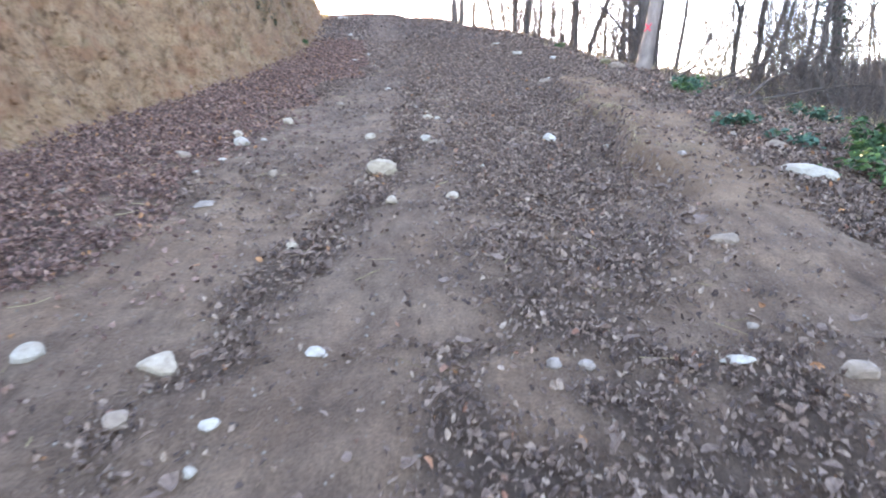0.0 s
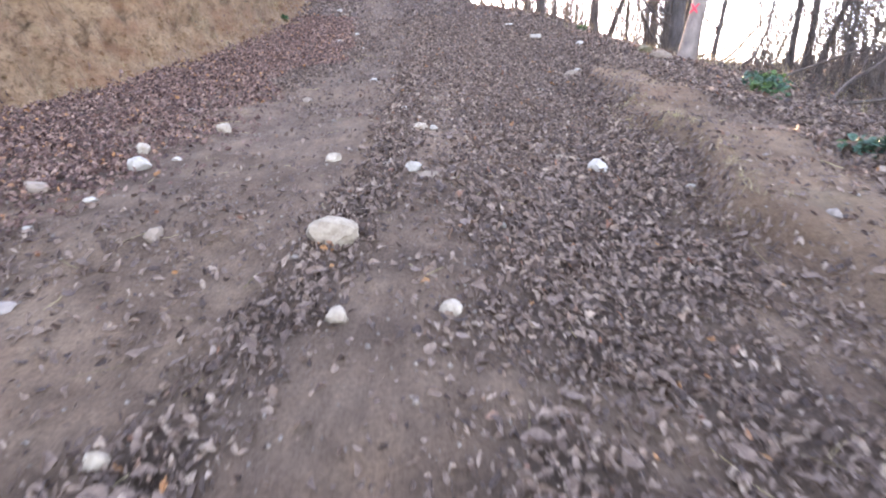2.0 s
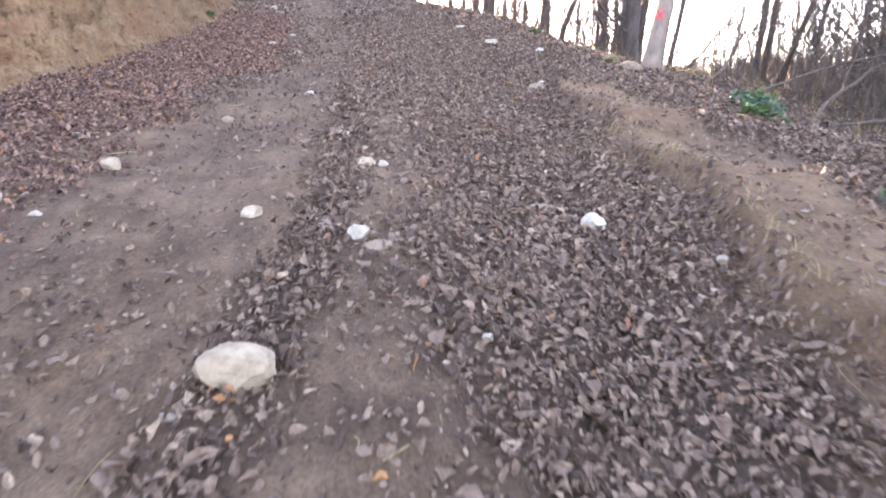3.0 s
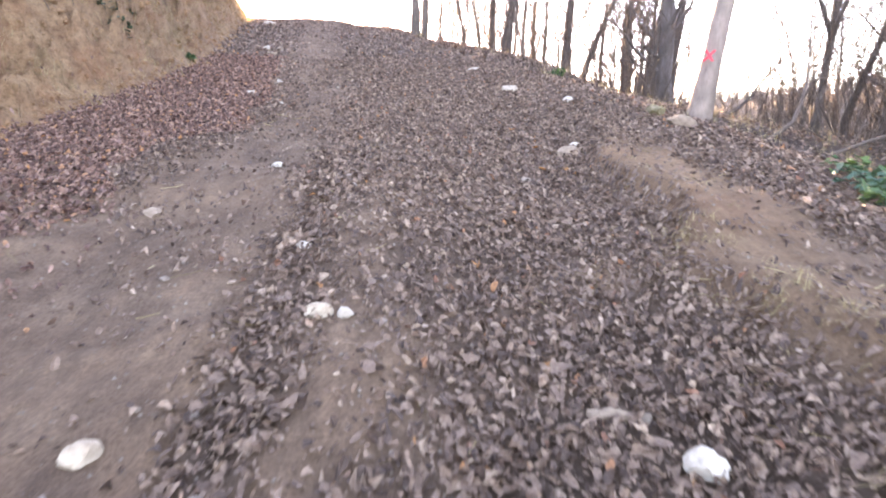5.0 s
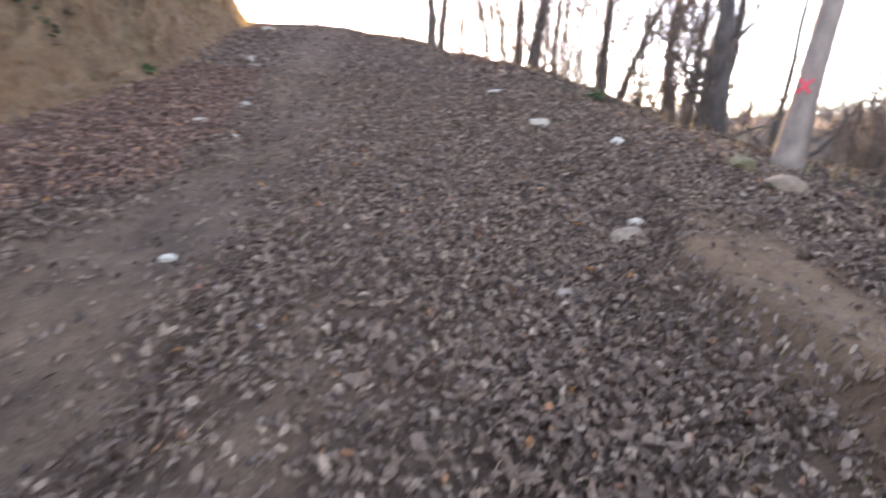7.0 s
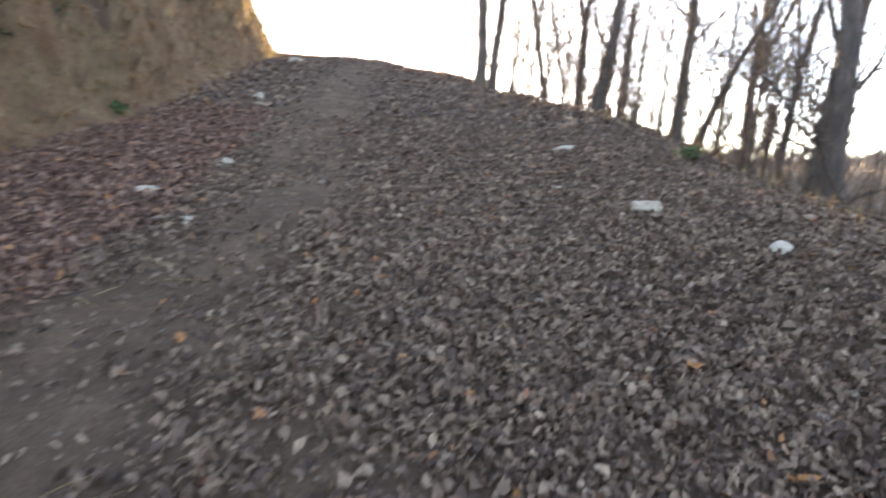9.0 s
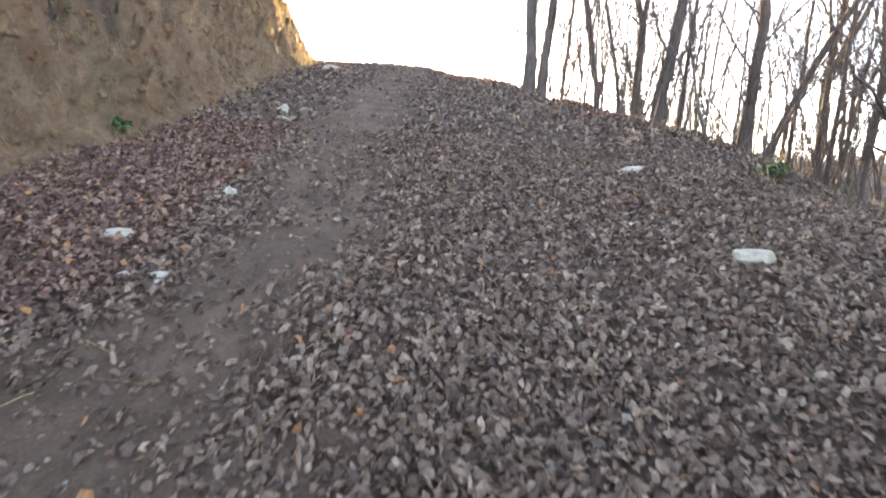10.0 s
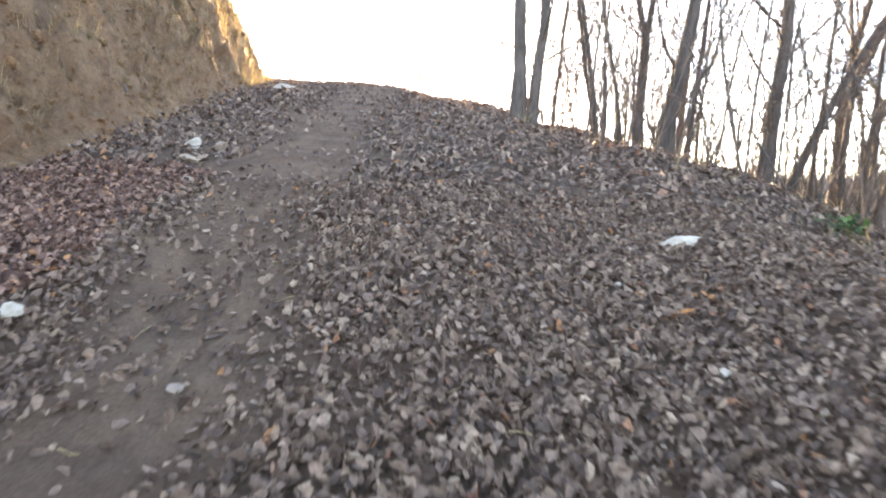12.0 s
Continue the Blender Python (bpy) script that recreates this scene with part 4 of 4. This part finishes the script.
fallen(2.85, 4.6, 1.2, 20, 0, 0.015, 1, "thin pale dead stick lying on leaves")
fallen(5.2, 15.2, 3.6, 25, 32, 0.032, 2, "dead branch leaning up out of the brush")
fallen(5.5, 14.4, 4.0, 15, 22, 0.027, 3, "long dead branch propped over the slope")
fallen(5.9, 13.2, 3.5, 40, 12, 0.035, 4, "dead branch lying through the brush")
fallen(5.6, 12.4, 2.6, -10, 8, 0.03, 5, "dead branch lying below the clay ledge")
fallen(7.2, 24.6, 3.2, 10, 30, 0.05, 6, "dead limb hanging over the slope")
fallen(6.8, 20.2, 3.0, 200, 24, 0.035, 7, "dead branch leaning against the brush")


for k in range(14):
    y = float(rng.uniform(10, 23))
    x = float(right_edge(y)) + float(rng.uniform(3.4, 6.5))
    fallen(x, y, float(rng.uniform(2.2, 4.2)), float(rng.choice([15, 35, 160, 195])) + float(rng.normal(0, 15)), float(rng.uniform(18, 48)), float(rng.uniform(0.018, 0.035)), 20 + k, "thin dead branch leaning through the brush")


def stump(x, y, tall, radius, seed):
    """A snapped-off stem with a splintered top."""
    r = np.random.default_rng(seed)
    rings, sides = 6, 10
    v = []
    for k in range(rings):
        u = k / (rings - 1)
        for j in range(sides):
            a = 2 * math.pi * j / sides
            rr = radius * (1.35 - 0.5 * min(u * 3, 1)) * (1 + 0.12 * r.normal())
            v.append((rr * math.cos(a) + 0.05 * u, rr * math.sin(a), u * tall + (0.12 * r.uniform(-1, 1) if k == rings - 1 else 0) - 0.06 * (k == 0)))
    v.append((0.05, 0, tall - 0.1))
    top = (rings - 1) * sides
    f = [(k * sides + j, k * sides + (j + 1) % sides, (k + 1) * sides + (j + 1) % sides, (k + 1) * sides + j) for k in range(rings - 1) for j in range(sides)]
    f += [(top + j, top + (j + 1) % sides, len(v) - 1, len(v) - 1) for j in range(sides)]
    me = bpy.data.meshes.new("stump")
    me.from_pydata(v, [], [tuple(dict.fromkeys(q)) for q in f])
    me.materials.append(PALE_BARK)
    ob = new("stump", me)
    ob.location = (x, y, z_at(x, y))
    tagged(ob, "pale snapped stump with a splintered top below the trees", "stump")


stump(7.2, 27.0, 0.75, 0.06, 3)


def bramble(x, y, wide, tall, n, mat, seed, label, name="bramble"):
    r = np.random.default_rng(seed)
    ob = new(name)
    ob.location = (x, y, z_at(x, y))
    lx, ly, lz = [], [], []
    for _ in range(max(6, n // 40)):
        a = r.uniform(0, 2 * math.pi)
        reach = wide * r.uniform(0.35, 1)
        s = np.linspace(0, 1, 7)
        px, py = math.cos(a) * reach * s, math.sin(a) * reach * s
        pz = np.array([z_at(x + u, y + v) for u, v in zip(px, py)]) - z_at(x, y) + tall * r.uniform(0.5, 1) * np.sin(s * 2.6) * 1.0
        t = Tubes()
        t.add(np.stack([px, py, pz], -1), np.linspace(0.005, 0.002, 7), 3)
        part("stem", t.mesh("stem", TWIG), ob)
        m = n // max(6, n // 40)
        u = r.uniform(0.15, 1, m)
        lx.append(np.interp(u, s, px) + r.normal(0, 0.05, m))
        ly.append(np.interp(u, s, py) + r.normal(0, 0.05, m))
        lz.append(np.interp(u, s, pz) + r.normal(0, 0.03, m))
    lx, ly, lz = map(np.concatenate, (lx, ly, lz))
    k = len(lx)
    v, f = leaf_cloud(lx, ly, lz, np.zeros(k), np.zeros(k), r.uniform(0.05, 0.1, k), np.zeros(k), 0.5, LEAF_OUT, LEAF_TRI, 0.3)
    tagged(part("leaves", mesh_of("leaves", v, f, mat), ob), kind="stuff")
    tagged(ob, label, "plant", "green undergrowth at the track edge")


bramble(3.98, 6.1, 0.48, 0.26, 240, GREEN_LEAF, 1, "fresh green bramble clump at the track edge")
bramble(4.35, 6.9, 0.5, 0.36, 240, GREEN_LEAF, 2, "bright green bramble shoots below a trunk")
bramble(3.5, 8.1, 0.38, 0.14, 150, BLUE_LEAF, 3, "low blue-green leafy plant among dead leaves", "ground_plant")
bramble(3.75, 7.2, 0.3, 0.14, 80, BLUE_LEAF, 4, "low blue-green leafy plant behind stones", "ground_plant")
bramble(3.45, 4.15, 0.45, 0.25, 180, BLUE_LEAF, 5, "dark green leafy plant at the track edge", "ground_plant")
bramble(3.9, 11.0, 0.35, 0.16, 110, GREEN_LEAF, 6, "small green plant on the shoulder", "ground_plant")
bramble(4.1, 11.5, 0.45, 0.2, 160, BLUE_LEAF, 7, "low green leafy plant on the leafy shoulder", "ground_plant")
bramble(4.5, 12.2, 0.4, 0.16, 120, GREEN_LEAF, 8, "low green leafy plant under the brush", "ground_plant")
bramble(4.9, 9.2, 0.5, 0.3, 160, BLUE_LEAF, 9, "dark green leafy plant under the brush", "ground_plant")
bramble(-3.75, 19.15, 0.14, 0.12, 40, GREEN_LEAF, 10, "small bright green plant on the earth bank", "ground_plant")
bramble(-5.3, 19.6, 0.5, 0.25, 170, IVY_LEAF, 11, "dark green ivy hanging on the earth bank", "ground_plant")
bramble(-4.55, 18.3, 0.45, 0.12, 150, IVY_LEAF, 15, "dark green ivy spreading over the earth bank", "ground_plant")
bramble(-4.7, 19.2, 0.4, 0.12, 120, GREEN_LEAF, 16, "green moss and small leaves on the earth bank", "ground_plant")
bramble(-4.35, 17.3, 0.35, 0.1, 90, IVY_LEAF, 17, "dark green ivy patch on the earth bank", "ground_plant")
bramble(-5.0, 21.6, 0.4, 0.2, 110, IVY_LEAF, 12, "dark green ivy on top of the earth bank", "ground_plant")
bramble(-5.4, 23.4, 0.5, 0.3, 120, GREEN_LEAF, 13, "green leafy shoots on top of the earth bank", "ground_plant")
bramble(3.6, 21.6, 0.35, 0.2, 70, GREEN_LEAF, 14, "small green tuft at the foot of a tree", "ground_plant")


def grass(name, label, x, y, lo, hi, droop, tuft=9):
    n = len(x)
    x, y = np.repeat(x, tuft) + rng.normal(0, 0.035, n * tuft), np.repeat(y, tuft) + rng.normal(0, 0.035, n * tuft)
    k = len(x)
    z = height(x, y)
    a, ln = rng.uniform(0, 2 * math.pi, k), rng.uniform(lo, hi, k)
    bend = rng.uniform(0.2, 1.0, k) * droop
    w = rng.uniform(0.0015, 0.004, k)
    s = np.array([0, 0.4, 0.75, 1.0])
    dx = np.cos(a)[:, None] * ln[:, None] * bend[:, None] * s ** 1.6
    dy = np.sin(a)[:, None] * ln[:, None] * bend[:, None] * s ** 1.6
    dz = ln[:, None] * (s - 0.55 * bend[:, None] * s ** 2.2)
    c = np.stack([x[:, None] + dx, y[:, None] + dy, z[:, None] + dz - 0.01], -1)
    side = np.stack([-np.sin(a), np.cos(a), 0 * a], -1)[:, None] * (w[:, None] * (1 - 0.8 * s))[:, :, None]
    v = np.stack([c - side, c + side], 2).reshape(-1, 3)
    q = np.array([(0, 1, 3, 2), (2, 3, 5, 4), (4, 5, 7, 6)])
    f = (q[None] + (np.arange(k) * 8)[:, None, None]).reshape(-1, 4)
    tagged(new(name, mesh_of(name, v, f, STRAW)), label, "grass", kind="stuff")


y = rng.uniform(14.5, 31, 900)
grass("dry_grass", "dry straw-coloured grass hanging on the upper bank", left_edge(y) - rng.uniform(0.35, 2.4, 900), y, 0.1, 0.42, 1.5, 7)
y = rng.uniform(27, 33, 260)
grass("dry_grass", "tall dry sunlit grass at the end of the bank", left_edge(y) - rng.uniform(0.0, 2.4, 260), y, 0.25, 0.6, 0.7)
y = rng.uniform(5, 20, 150)
grass("dry_grass", "short dry grass along the foot of the bank", left_edge(y) - rng.uniform(-0.1, 0.4, 150), y, 0.05, 0.16, 0.9)
y = np.concatenate([rng.uniform(6.5, 13, 18), rng.normal(9.4, 0.3, 24), rng.normal(10.5, 0.25, 18), rng.normal(7.2, 0.3, 10)])
grass("dry_grass", "short bleached grass on the bare clay ledge", ledge_line(y) + rng.normal(0.1, 0.14, 70), y, 0.04, 0.15, 1.75, 9)
y = rng.uniform(4, 26, 220)
grass("dry_grass", "dry grass at the edge of the brush", right_edge(y) + rng.uniform(0.3, 3.5, 220), y, 0.12, 0.4, 0.9)


def roots():
    r = np.random.default_rng(77)
    for k in range(16):
        y0 = r.uniform(15, 28)
        x0 = float(left_edge(y0)) - r.uniform(0.9, 1.6)
        t = Tubes()
        s = np.linspace(0, 1, 7)
        ln = r.uniform(0.5, 1.1)
        px = x0 + s * ln * 0.55
        py = y0 + s * r.normal(0, 0.3) + 0.06 * np.sin(s * 6 + k)
        pz = height(px, py) + 0.05
        o = np.array((x0, y0, z_at(x0, y0)))
        t.add(np.stack([px, py, pz], -1) - o, np.linspace(0.012, 0.004, 7), 4)
        ob = new("root", t.mesh("root", TWIG))
        ob.location = o
        tagged(ob, "thin bare root hanging down the earth bank", "root", "roots on the bank")


roots()


def far_woods():
    n = 5200
    a = np.radians(rng.uniform(2, 75, n))
    d = rng.uniform(70, 420, n)
    x, y = np.sin(a) * d, np.cos(a) * d
    z = height(x, y)
    stems, per = [], 13
    base = np.stack([x, y, z], -1)
    h = rng.uniform(5, 10, n)
    v = np.zeros((n, per, 3, 3))
    for k in range(per):
        b = base + np.stack([0 * h, 0 * h, h * (0.0 if k == 0 else 0.25 + 0.04 * k)], -1)
        w = rng.uniform(0.06, 0.12, n) * (1.6 if k == 0 else 1)
        tip = b + np.stack([rng.normal(0, 0.2, n) * h, rng.normal(0, 0.2, n) * h, h * rng.uniform(0.3, 0.7, n)], -1) if k else base + np.stack([0 * h, 0 * h, h], -1)
        off = np.stack([np.cos(a), -np.sin(a), 0 * a], -1) * w[:, None]
        v[:, k, 0], v[:, k, 1], v[:, k, 2] = b - off, b + off, tip
    f = np.arange(n * per * 3).reshape(-1, 3)
    # no haze in the air here; the pale bark colour carries it
    tagged(new("far_woods", mesh_of("far_woods", v.reshape(-1, 3), f, HAZED_TWIG)), "bare grey-brown woods covering the far hillside", "woods", kind="stuff")


far_woods()

# ---- single leaves lying proud of the litter nearest the path ----
litter_ob = [o for o in scene.objects if o.name == "leaf_litter"][0]
shapes = []
for k in range(6):
    v, f = leaf_cloud(np.zeros(1), np.zeros(1), np.zeros(1), np.zeros(1), np.zeros(1), np.full(1, 0.1), np.zeros(1), 0.25, LEAF_OUT, LEAF_TRI, 0.6)
    shapes.append(mesh_of("leaf", v, f, DRY_LEAF))
count = 0
while count < 290:
    x, y = float(rng.uniform(-1.6, 2.4)), float(rng.uniform(2, 12))
    if rng.uniform(0, 1) < float(cover(np.array(x), np.array(y))):
        ob = part("leaf", shapes[count % 6], litter_ob)
        gx, gy = slope(x, y, 0.06)
        s = float(rng.uniform(0.7, 1.1))
        ob.matrix_basis = pose(x, y, z_at(x, y) + 0.022, math.degrees(float(gy)), -math.degrees(float(gx)), float(rng.uniform(0, 360))) @ Matrix.Scale(s, 4)
        count += 1
orange = shapes[2].copy()
orange.materials[0] = ORANGE_LEAF
for x, y, turn in ((1.68, 13.66, 20), (1.49, 14.37, 110), (1.6, 12.9, 250), (1.25, 18.3, 60), (1.4, 18.45, 160)):
    ob = part("leaf", orange, litter_ob, "orange dry leaf")
    gx, gy = slope(x, y, 0.06)
    ob.matrix_basis = pose(x, y, z_at(x, y) + 0.03, math.degrees(float(gy)) - 12, -math.degrees(float(gx)), turn)
